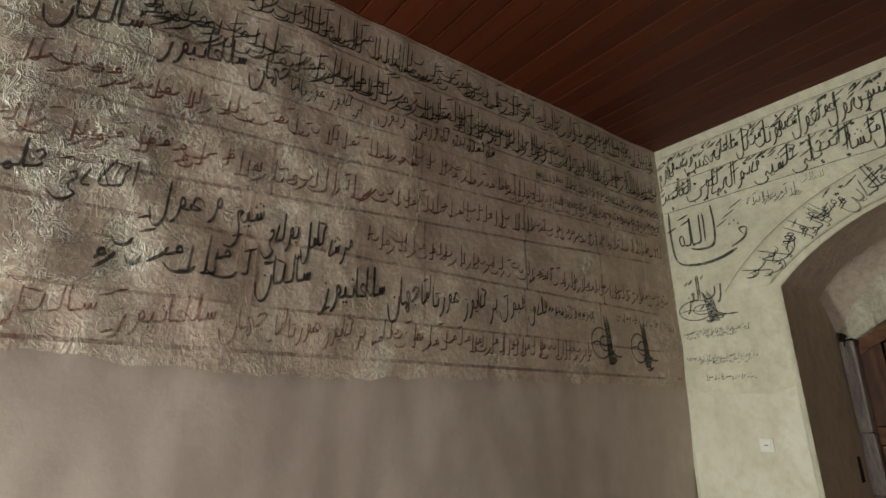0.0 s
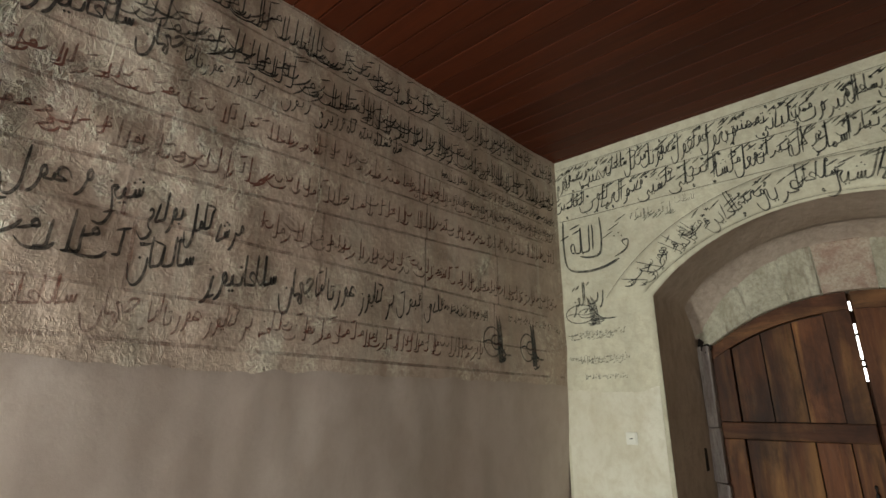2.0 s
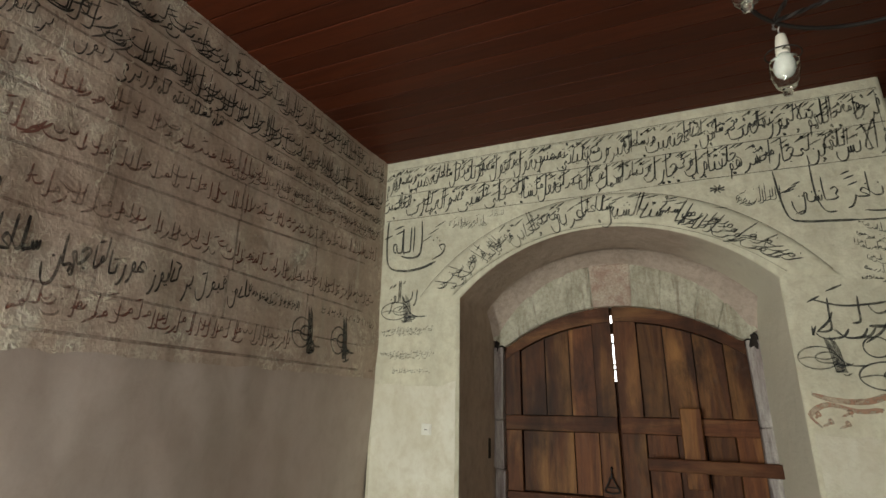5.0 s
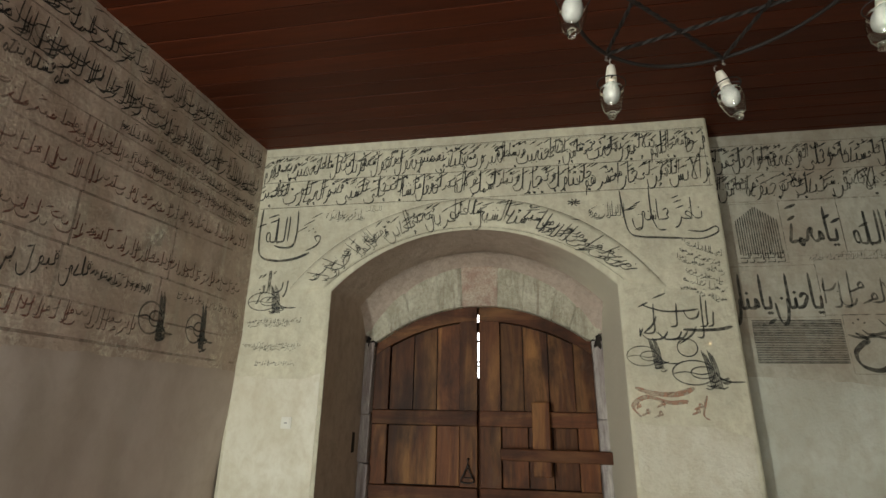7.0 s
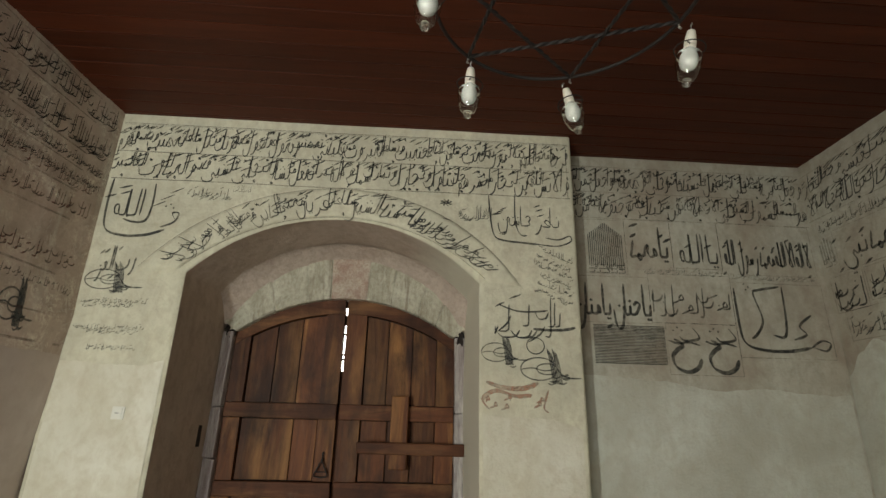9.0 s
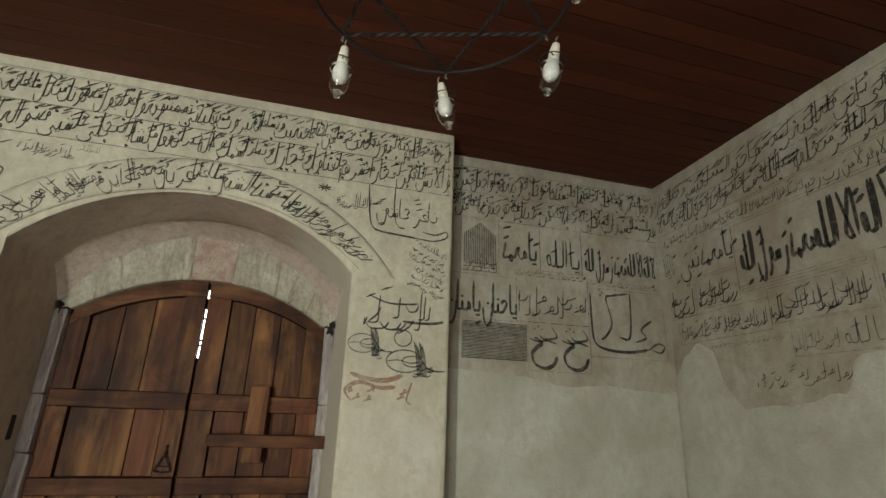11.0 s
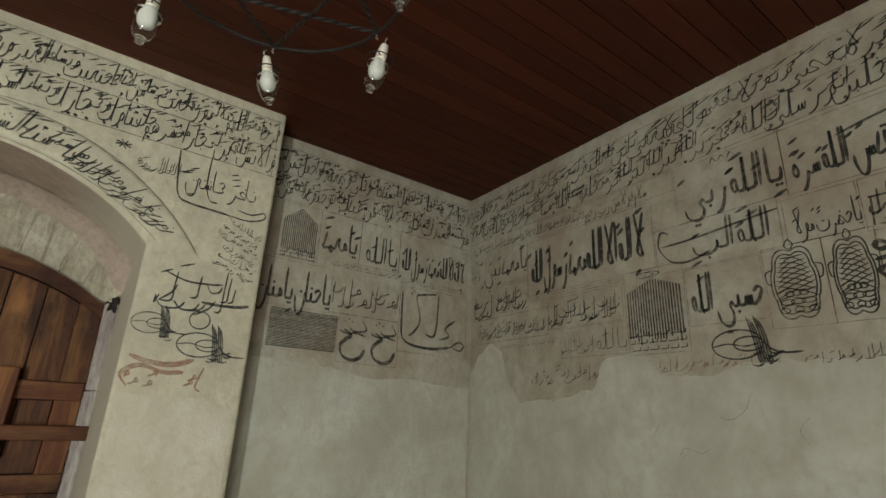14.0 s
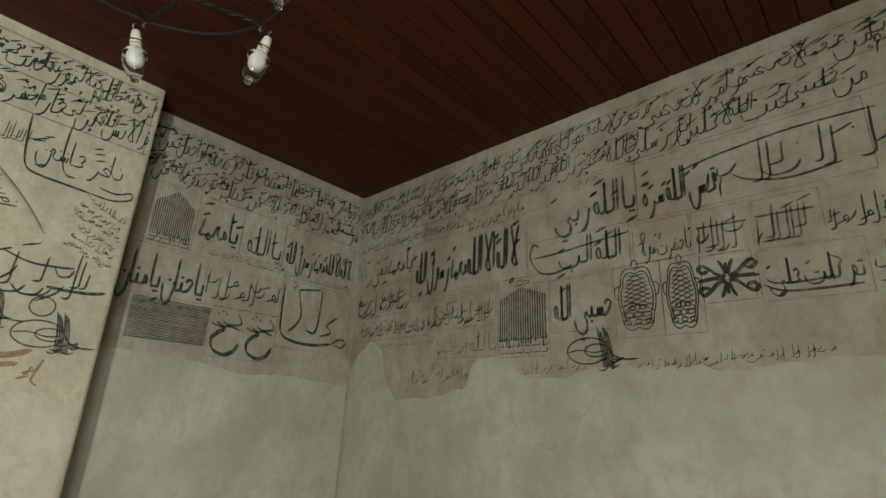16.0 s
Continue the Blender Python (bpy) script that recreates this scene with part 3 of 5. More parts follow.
# dark rotted pivots at the heads of the leaves
for yc in (1.215, -0.50):
    bm = bmesh.new()
    for v in bmesh.ops.create_icosphere(bm, subdivisions=3, radius=1.0)["verts"]:
        n = 1 + 0.5 * noise.noise(v.co * 1.7 + Vector((yc, 0, 0))) + 0.25 * noise.noise(v.co * 5)
        v.co = Vector((DX - 0.025, yc, 2.075)) + Vector((v.co.x * 0.04, v.co.y * 0.036, v.co.z * 0.075 - 0.02)) * n
    part("pivot", bm, M_DARK, door, "dark rotted wooden pivot")
# iron hinge bands near the posts
for y0, y1 in ((1.15, 1.21), (-0.485, -0.43)):
    for z in (0.45,):
        part("hinge", box(DX - 0.018, DX + 0.004, y0, y1, z, z + 0.07, bevel=0.003), M_IRON, door)
# near-black block stands in for the shade inside the bolt socket
tagged(mesh_object("bolt_socket", box(4.06, 4.12, CY + HALF - 0.024, CY + HALF + 0.02, 1.26, 1.40, bevel=0.006), M_DARK, wall_door, "dark square bolt socket in the jamb"))

# ---- switch ----
light_switch = tagged(new("light_switch"), "small white plastic light switch on the cream wall", "light switch")
light_switch.matrix_basis = pose(XD - 0.006, 1.507, 1.468)
bpy.context.view_layer.update()
sx = XD - relief_soft(1.507, 1.468)
part("plate", box(sx - 0.012, sx + 0.004, 1.473, 1.541, 1.433, 1.503, bevel=0.004), M_SWITCH, light_switch)
part("rocker", box(sx - 0.017, sx - 0.008, 1.482, 1.532, 1.441, 1.495, bevel=0.003), M_SWITCH, light_switch)
part("indicator", box(sx - 0.0185, sx - 0.012, 1.497, 1.517, 1.465, 1.469), M_DARK, light_switch)

# ---- lamp ring ----
CX, CYR, RING_R, RING_Z = 1.587, -0.583, 0.408, 2.735
START = 41.3
node_at = [Vector((CX + RING_R * math.cos(radians(START - 60 * i)), CYR + RING_R * math.sin(radians(START - 60 * i)), RING_Z)) for i in range(6)]
lamp_ring = tagged(new("lamp_ring"), "black wrought-iron ring with a twisted star, hung from the boards", "chandelier")
lamp_ring.location = (CX, CYR, RING_Z)
bpy.context.view_layer.update()
part("ring", tube(bmesh.new(), [(CX + RING_R * math.cos(a), CYR + RING_R * math.sin(a), RING_Z) for a in steps(0, 2 * math.pi, 72)[:-1]], 0.0065, 8, True), M_IRON, lamp_ring, smooth=True)
for i in range(6):
    a, b = node_at[i], node_at[(i + 2) % 6]
    part("twisted_bar", tube(bmesh.new(), [a.lerp(b, f) for f in steps(0, 1, 90)], 0.0056, 8, twist=0.3, square=0.28), M_IRON, lamp_ring, "twisted square iron bar")
for i in range(6):
    p = node_at[i]
    part("hook", tube(bmesh.new(), [p + Vector((0, 0, 0.008)), p + Vector((0.006, 0, -0.006)), p + Vector((0, 0.004, -0.022)), p + Vector((-0.004, 0, -0.03))], 0.004, 6), M_WIRE, lamp_ring, "bent wire hook")
for i in (3, 4, 5):
    part("hanging_wire", tube(bmesh.new(), [node_at[i], (CX - 0.05, CYR, TOP - 0.05), (CX - 0.05, CYR, TOP + 0.01)], 0.003, 6), M_IRON, lamp_ring)

# one lamp at the origin, hook at the top
glass_lamp = tagged(new("glass_lamp"), "opal bulb in a clear glass cup on a wire", "lamp", "lamps round the ring")
part("socket", lathe(bmesh.new(), [(0.008, -0.028), (0.013, -0.032), (0.016, -0.05), (0.0185, -0.075), (0.0185, -0.082), (0.010, -0.083)], n=20), M_CERAMIC, glass_lamp, "white ceramic socket", True)
part("collar", lathe(bmesh.new(), [(0.017, -0.084), (0.0185, -0.087), (0.017, -0.090), (0.0185, -0.093), (0.016, -0.097)], n=20), M_CERAMIC, glass_lamp, "", True)
part("bulb", lathe(bmesh.new(), [(0.014, -0.095), (0.016, -0.1), (0.0215, -0.110), (0.0272, -0.124), (0.029, -0.139), (0.0275, -0.152), (0.022, -0.165), (0.012, -0.173), (0.002, -0.175)], n=24), M_OPAL, glass_lamp, "white opal bulb", True)
cup = part("glass_cup", lathe(bmesh.new(), [(0.0375, -0.118), (0.0395, -0.13), (0.0395, -0.15), (0.035, -0.175), (0.026, -0.203), (0.018, -0.211), (0.008, -0.2135), (0.011, -0.217), (0.0135, -0.223), (0.011, -0.230), (0.003, -0.2325), (0.0005, -0.2325), (0.0005, -0.2128), (0.008, -0.2126), (0.0175, -0.2103), (0.0254, -0.2027), (0.0344, -0.1748), (0.0389, -0.15), (0.0389, -0.13), (0.0369, -0.118)], n=28, ring=True), M_GLASS, glass_lamp, "clear tapering glass cup with a knob", True)
cup.visible_shadow = False
part("wire_ring", tube(bmesh.new(), [(0.046 * math.cos(a), 0.046 * math.sin(a), -0.098 + 0.004 * math.sin(a)) for a in steps(0, 2 * math.pi, 32)[:-1]], 0.0022, 6, True), M_IRON, glass_lamp, "dark wire holding ring", True)
part("brace", tube(bmesh.new(), [(0.046, 0, -0.098), (0.02, 0.003, -0.088), (-0.02, 0.003, -0.088), (-0.046, 0, -0.098)], 0.002, 6), M_IRON, glass_lamp)
part("cable", tube(bmesh.new(), [(0, 0, 0), (0.008, 0.002, -0.006), (0.01, 0, -0.016), (0.003, 0, -0.03)], 0.0028, 6), M_WIRE, glass_lamp, "looped pale cable", True)
bpy.context.view_layer.update()
# where each lamp's cable has slipped to, and the way it hangs
HANG = (((0.0, -0.012), (0.03, 0.05)), ((0.012, 0.022), (-0.08, -0.17)), ((-0.018, -0.03), (0.09, 0.17)), ((0.0, 0.01), (0.05, -0.1)), ((0.01, 0.0), (-0.1, 0.05)), ((0.0, 0.01), (-0.06, 0.08)))
poses = []
for p, ((ox, oy), (dx, dy)) in zip(node_at, HANG):
    turn = Vector((0, 0, -1)).rotation_difference(Vector((dx, dy, -1)).normalized()).to_matrix().to_4x4()
    poses.append(Matrix.Translation((p.x + ox, p.y + oy, p.z - 0.02)) @ turn @ pose(0, 0, 0, 0, 0, 70 * len(poses)))
glass_lamp.matrix_basis = poses[0]
for m in poses[1:]:
    copy_thing(glass_lamp, m)

# ---- repaired plaster along the foot of the walls ----


def edge_line(keys, c):
    for (a, za), (b, zb) in zip(keys, keys[1:]):
        if a <= c <= b:
            f = (c - a) / (b - a)
            return za + (zb - za) * f * f * (3 - 2 * f)
    return keys[0][1] if c < keys[0][0] else keys[-1][1]


def dado(face, c0, c1, keys, material, parent, label, thick=0.004, jag=0.012, step=0.02, hole=None):
    bm = bmesh.new()
    n = max(4, int((c1 - c0) / step))

    def f(c, v):
        top = edge_line(keys, c) + noise.noise(Vector((c * 14, 4.4, 0))) * jag + noise.noise(Vector((c * 45, 1.4, 0))) * jag * 0.4
        off = thick * min(1.0, (1 - v) * 40 + 0.15)
        return face.at(c, top * v, off)
    sheet(bm, f, steps(c0, c1, n), steps(0, 0.97, 44) + [0.985, 0.995, 1.0])
    return part("lower_plaster", bm, material, parent, label, True)


dado(LEFT, -1.6, XD + 0.01, ((-0.6, 1.77), (0.2, 1.785), (0.6, 1.755), (1.1, 1.745), (1.7, 1.765), (2.76, 1.776), (3.5, 1.78)), M_LEFT_LOW, wall_left, "smooth pinkish-grey repaired plaster")
dado(DOOR, CY + HALF + 0.022, YL + 0.01, ((1.29, 1.76), (1.5, 1.73), (1.9, 1.755)), M_DOOR_LOW, wall_door, "pale cream plaster below the writing", 0.003)
dado(DOOR, -1.178, CY - HALF - 0.022, ((-1.2, 1.44), (-0.95, 1.50), (-0.7, 1.50), (-0.56, 1.52)), M_DOOR_LOW, wall_door, "pale cream plaster below the writing", 0.003)
dado(RECESS, YF - 0.01, -1.19, ((-3.1, 1.69), (-2.8, 1.70), (-2.55, 1.72), (-2.2, 1.70), (-1.9, 1.75), (-1.5, 1.775), (-1.2, 1.79)), M_FAR_LOW, wall_recess, "whitewashed repaired plaster")
dado(FAR, -1.8, XR + 0.01, ((-1.8, 1.80), (0.29, 1.78), (0.8, 1.745), (1.1, 1.77), (1.45, 1.77), (1.7, 1.72), (1.95, 1.73), (2.05, 1.80), (2.16, 1.865), (2.36, 1.83), (2.45, 1.66), (2.8, 1.59), (3.12, 1.58), (3.26, 1.70), (3.36, 1.98), (3.5, 2.05), (3.6, 1.98), (3.78, 1.82)), M_FAR_LOW, wall_far, "whitewashed repaired plaster with a ragged edge", 0.005, 0.02)

# raised plaster band over the door arch
BAND_IN = (HALF + 0.055, SPRING + 0.01, CROWN + 0.012)
BAND_OUT = (1.22, 2.30, 2.93)


def on_band(a, v):
    """a from 0 at the right end to 1 at the left end of the arch band, v from 0 at its inner to 1 at its outer edge."""
    s = 2 * a - 1
    yi, yo = CY + BAND_IN[0] * s, CY + BAND_OUT[0] * s + 0.025 * s * s
    zi, zo = arc(yi, *BAND_IN), arc(CY + BAND_OUT[0] * s, *BAND_OUT)
    return yi + (yo - yi) * v, zi + (zo - zi) * v


bm = bmesh.new()
BAND_OFF = 0.017


def band_face(a, v):
    ends = min(1.0, min(a, 1 - a) / 0.012)
    lift = BAND_OFF * min(1.0, min(v, 1 - v) / 0.06) * ends
    y, z = on_band(a, v)
    return DOOR.at(y, z, lift + 0.0005)


sheet(bm, band_face, [0, 0.006, 0.012] + steps(0.02, 0.98, 80) + [0.988, 0.994, 1.0], (0, 0.03, 0.06, 0.2, 0.4, 0.6, 0.8, 0.94, 0.97, 1.0))
part("arch_band", bm, M_DOOR, wall_door, "raised plaster band round the arch", True)

# ---- painted writing ----


def ink(name, colour, keep, rough=0.6, grit=26.0):
    """Thin, rubbed paint: gaps let the plaster show."""
    m, t, b = nodes(name)
    co = coords(t)
    b.inputs["Base Color"].default_value = (*colour, 1)
    b.inputs["Roughness"].default_value = rough
    fine = noise_tex(t, co, grit, 8, 0.7)
    broad = noise_tex(t, co, 2.2, 4, 0.6)
    mask = ramp(t, mix(t, 0.4, fine, broad), [(0.40, max(0.0, keep - 0.45)), (0.56, keep)])
    clear = t.nodes.new("ShaderNodeBsdfTransparent")
    blend = t.nodes.new("ShaderNodeMixShader")
    t.links.new(mask, blend.inputs[0])
    t.links.new(clear.outputs[0], blend.inputs[1])
    t.links.new(b.outputs[0], blend.inputs[2])
    t.links.new(blend.outputs[0], t.nodes["Material Output"].inputs["Surface"])
    return m


INK = ink("black_wall_ink", (0.036, 0.036, 0.031), 0.90)
INK_SOFT = ink("faded_black_ink", (0.045, 0.045, 0.04), 0.84)
INK_PALE = ink("pale_grey_ink", (0.08, 0.08, 0.07), 0.6)
INK_BROWN = ink("brown_black_ink_on_old_plaster", (0.026, 0.021, 0.018), 1.0, 0.85)
INK_BAND = ink("rubbed_black_band_ink", (0.028, 0.024, 0.02), 0.95, 0.85)
RED = ink("faded_red_ochre_ink", (0.17, 0.058, 0.038), 0.82, 0.85)
RED_RULE = ink("rubbed_red_rule", (0.17, 0.065, 0.045), 0.5, 0.85)
RED_PALE = ink("pale_red_ochre_ink", (0.43, 0.23, 0.145), 0.72)
RULE = ink("thin_brown_rule", (0.20, 0.11, 0.075), 0.42)
RULE_GREY = ink("thin_grey_rule", (0.12, 0.11, 0.09), 0.6)

SHAPE = {}


def glyph(key, text):
    pts = [tuple(float(v) for v in p.split(",")) for p in text.split()]
    SHAPE[key] = [(u, v * 1.4 if v < 0.4 else 0.56 + (v - 0.4) * 0.733) for u, v in pts]


# letter strokes: leftward and upward in units of an upright's height; _i, _m, _f, _s: first, middle, last, alone
glyph("tooth_i", ".03,.24 .05,.05 .12,.0 .3,.0")
glyph("tooth_m", "0,0 .1,.02 .13,.2 .17,.03 .32,0")
glyph("boat_s", ".02,.2 .05,.03 .2,-.06 .5,-.1 .85,-.05 1.0,.16")
glyph("boat_f", "0,0 .1,.02 .13,.18 .18,.0 .4,-.09 .7,-.1 .95,-.03 1.05,.15")
glyph("n_s", ".02,.2 .03,-.05 .15,-.27 .35,-.33 .52,-.2 .6,.1")
glyph("n_f", "0,0 .06,.14 .09,-.08 .2,-.28 .38,-.33 .55,-.2 .62,.1")
glyph("y_s", ".28,.22 .12,.26 .08,.12 .24,.02 .2,-.12 .05,-.2 .2,-.32 .5,-.33 .75,-.15")
glyph("y_f", "0,0 .1,.08 .2,0 .1,-.12 .15,-.28 .4,-.34 .7,-.25 .82,-.05")
glyph("r_s", ".05,.2 .1,.05 .14,-.1 .28,-.26 .45,-.3")
glyph("r_f", "0,0 .08,.05 .13,-.08 .26,-.25 .43,-.3")
glyph("d_s", ".06,.36 .16,.2 .24,.03 .12,-.01 .0,.0")
glyph("d_f", "0,0 .14,-.02 .24,.0 .17,.14 .07,.38")
glyph("w_s", ".17,.06 .06,.06 .03,.17 .11,.25 .18,.17 .17,.02 .27,-.18 .45,-.27")
glyph("w_f", "0,0 .12,.03 .04,.12 .1,.25 .19,.18 .18,.02 .28,-.18 .45,-.27")
glyph("m_i", ".16,.04 .03,.03 .04,.15 .14,.17 .17,.04 .25,0 .38,0")
glyph("m_m", "0,0 .08,-.08 .18,-.06 .15,.05 .06,.04 .2,0 .34,0")
glyph("m_f", "0,0 .06,.12 .16,.12 .16,0 .05,0 .12,-.1 .14,-.5")
glyph("m_s", ".16,.04 .04,.03 .05,.15 .15,.15 .15,-.05 .13,-.5")
glyph("h_i", ".3,.28 .06,.2 .06,.05 .28,.05 .25,.2 .12,.12 .3,-.02 .45,0")
glyph("h_m", "0,0 .1,.22 .22,.2 .12,.02 .12,-.2 .25,-.15 .2,0 .4,0")
glyph("h_f", "0,0 .08,.05 .12,.26 .25,.22 .22,.04 .1,.02")
glyph("h_s", ".1,.25 .02,.1 .12,.0 .24,.1 .15,.24 .1,.25")
glyph("j_i", ".4,.2 .25,.28 .05,.24 .16,.1 .3,.02 .48,0")
glyph("j_m", "0,.02 .12,.12 .05,.26 .22,.2 .3,.04 .45,0")
glyph("j_f", "0,.02 .1,.14 .02,.24 .2,.22 .12,-.05 .1,-.32 .3,-.5 .6,-.42")
glyph("j_s", ".42,.2 .22,.26 .0,.18 .1,-.0 .05,-.25 .22,-.47 .5,-.48 .7,-.35")
glyph("e_i", ".28,.3 .12,.36 .04,.26 .12,.14 .06,.06 .2,.0 .4,0")
glyph("e_m", "0,0 .12,.1 .08,.22 .24,.22 .16,.06 .34,0")
glyph("e_f", "0,0 .12,.1 .06,.22 .22,.2 .06,.02 .02,-.25 .2,-.45 .5,-.42")
glyph("e_s", ".26,.3 .1,.34 .06,.2 .2,.12 .04,.02 .02,-.25 .2,-.45 .5,-.42")
glyph("s_i", ".02,.18 .05,.03 .11,.03 .13,.15 .16,.03 .23,.02 .25,.14 .29,.02 .45,0")
glyph("s_m", "0,0 .05,.16 .08,.02 .15,.02 .17,.15 .2,.02 .27,.02 .29,.14 .33,.02 .5,0")
glyph("s_f", "0,0 .05,.16 .08,.02 .15,.02 .17,.15 .2,.02 .27,.02 .29,.14 .32,-.1 .45,-.3 .65,-.3 .8,-.1 .82,.08")
glyph("c_i", ".05,.03 .2,.2 .4,.24 .46,.1 .2,.0 .5,.0 .53,.12 .57,.0 .7,0")
glyph("c_m", "0,0 .15,.12 .35,.24 .45,.14 .2,.0 .5,.0 .53,.12 .57,0 .7,0")
glyph("c_f", "0,0 .15,.12 .35,.24 .45,.14 .2,.0 .5,.0 .53,.12 .55,-.1 .7,-.3 .9,-.28 1.0,.05")
glyph("v_i", ".05,.03 .2,.2 .4,.24 .46,.1 .2,.0 .55,.0")
glyph("v_m", "0,0 .15,.12 .35,.24 .45,.14 .2,.0 .55,.0")
glyph("v_up", ".16,1.0 .17,.5 .18,.02")
glyph("f_i", ".14,.18 .05,.2 .05,.32 .14,.34 .17,.2 .14,.04 .3,0")
glyph("f_m", "0,0 .08,.1 .06,.26 .16,.26 .17,.08 .3,0")
glyph("f_f", "0,0 .08,.1 .06,.26 .16,.26 .17,.06 .35,-.08 .7,-.1 .95,-.03 1.05,.15")
glyph("q_f", "0,0 .08,.1 .06,.26 .16,.26 .17,.0 .25,-.28 .45,-.33 .6,-.15 .64,.08")
glyph("k_i", ".55,.8 .12,.52 .22,.3 .28,.04 .48,0")
glyph("k_m", "0,0 .12,.05 .1,.48 .18,.06 .4,0")
glyph("k_arm", ".1,.48 .5,.8")
glyph("k_f", "0,0 .05,.05 .07,.95 .1,.1 .25,-.03 .55,-.05 .75,.12")
glyph("k_mark", ".4,.42 .28,.36 .4,.26 .28,.2")
glyph("l_i", ".05,1.0 .07,.4 .09,.06 .2,0 .32,0")
glyph("l_m", "0,0 .08,.02 .1,.95 .13,.4 .15,.04 .3,0")
glyph("l_f", "0,0 .06,.04 .08,1.0 .1,.2 .14,-.15 .3,-.32 .5,-.25 .6,.05")
glyph("l_s", ".06,1.0 .08,.2 .12,-.15 .3,-.32 .5,-.25 .6,.05")
glyph("a_s", ".05,1.0 .04,.5 .07,0")
glyph("a_f", "0,0 .1,.02 .13,.3 .12,1.0")
glyph("la_1", ".02,1.0 .2,.45 .42,.1 .3,0 .1,.02")
glyph("la_2", ".5,1.0 .38,.5 .18,.06 .1,.02")

BODY = {}
for letters, base in (("btTnyI", "tooth"), ("n", "n"), ("jHx", "j"), ("sS", "s"), ("cC", "c"), ("vV", "v"), ("eg", "e"), ("fq", "f"), ("m", "m"), ("h", "h"), ("p", "h"), ("k", "k"), ("l", "l"), ("a", "a"), ("dD", "d"), ("rz", "r"), ("w", "w")):
    for ch in letters:
        BODY.setdefault(ch, base)
DOTS = {"b": (1, -1), "t": (2, 1), "T": (3, 1), "n": (1, 1), "y": (2, -1), "j": (1, -1), "x": (1, 1), "D": (1, 1), "z": (1, 1), "S": (3, 1), "C": (1, 1), "V": (1, 1), "g": (1, 1), "f": (1, 1), "q": (2, 1), "p": (2, 1)}
ENDS = "adDrzw"


def letter(ch, form):
    base = BODY[ch]
    strokes = []
    if form in "fs":
        special = {"b": "boat", "t": "boat", "T": "boat", "n": "n", "y": "y", "I": "y", "q": "q", "f": "f"}
        base = special.get(ch, base)
    key = base + "_" + form
    if key not in SHAPE:
        key = base + "_" + {"s": "f", "f": "s", "m": "f", "i": "s"}[form]
    if key not in SHAPE:
        key = base + "_m"
    pts = SHAPE[key]
    if ch in "vV":
        strokes.append(SHAPE["v_up"])
    if ch == "k":
        strokes.append(SHAPE["k_arm" if form == "m" else "k_mark"]) if form != "i" else None
    return pts, strokes


def compose_word(word):
    """Strokes, dots and width of one word from a transliteration that runs the way it is read."""
    out, dots, x = [], [], 0.0
    i, joined, run = 0, False, []
    while i < len(word):
        ch = word[i]
        if word[i:i + 2] == "la":
            for key in ("la_1", "la_2"):
                out.append([(x + u, v) for u, v in SHAPE[key]])
            if run:
                out.append(run + [(x + 0.1, 0.02)])
                run = []
            x += 0.62
            i += 2
            joined = False
            continue
        last = i == len(word) - 1
        form = ("f" if joined else "s") if (last or ch in ENDS) else ("m" if joined else "i")
        pts, extra = letter(ch, form)
        placed = [(x + u, v) for u, v in pts]
        run = run + (placed[1:] if run else placed)
        out += [[(x + u, v) for u, v in e] for e in extra]
        width = max(u for u, v in pts)
        if ch in DOTS:
            n, side = DOTS[ch]
            mid = x + width * 0.45
            top = max(v for u, v in pts) if side > 0 else min(v for u, v in pts)
            if form in "fs" and ch in "btTnq":
                top = 0.12 if side > 0 else -0.12
            for k in range(n):
                dots.append((mid + (k - (n - 1) / 2) * 0.13, top + side * (0.15 + (0.09 if k == 1 and n == 3 else 0))))
        if last or ch in ENDS:
            out.append(run)
            run, joined = [], False
            x += width + 0.06
        else:
            joined = True
            x = placed[-1][0]
        i += 1
    if run:
        out.append(run)
    return out, dots, x


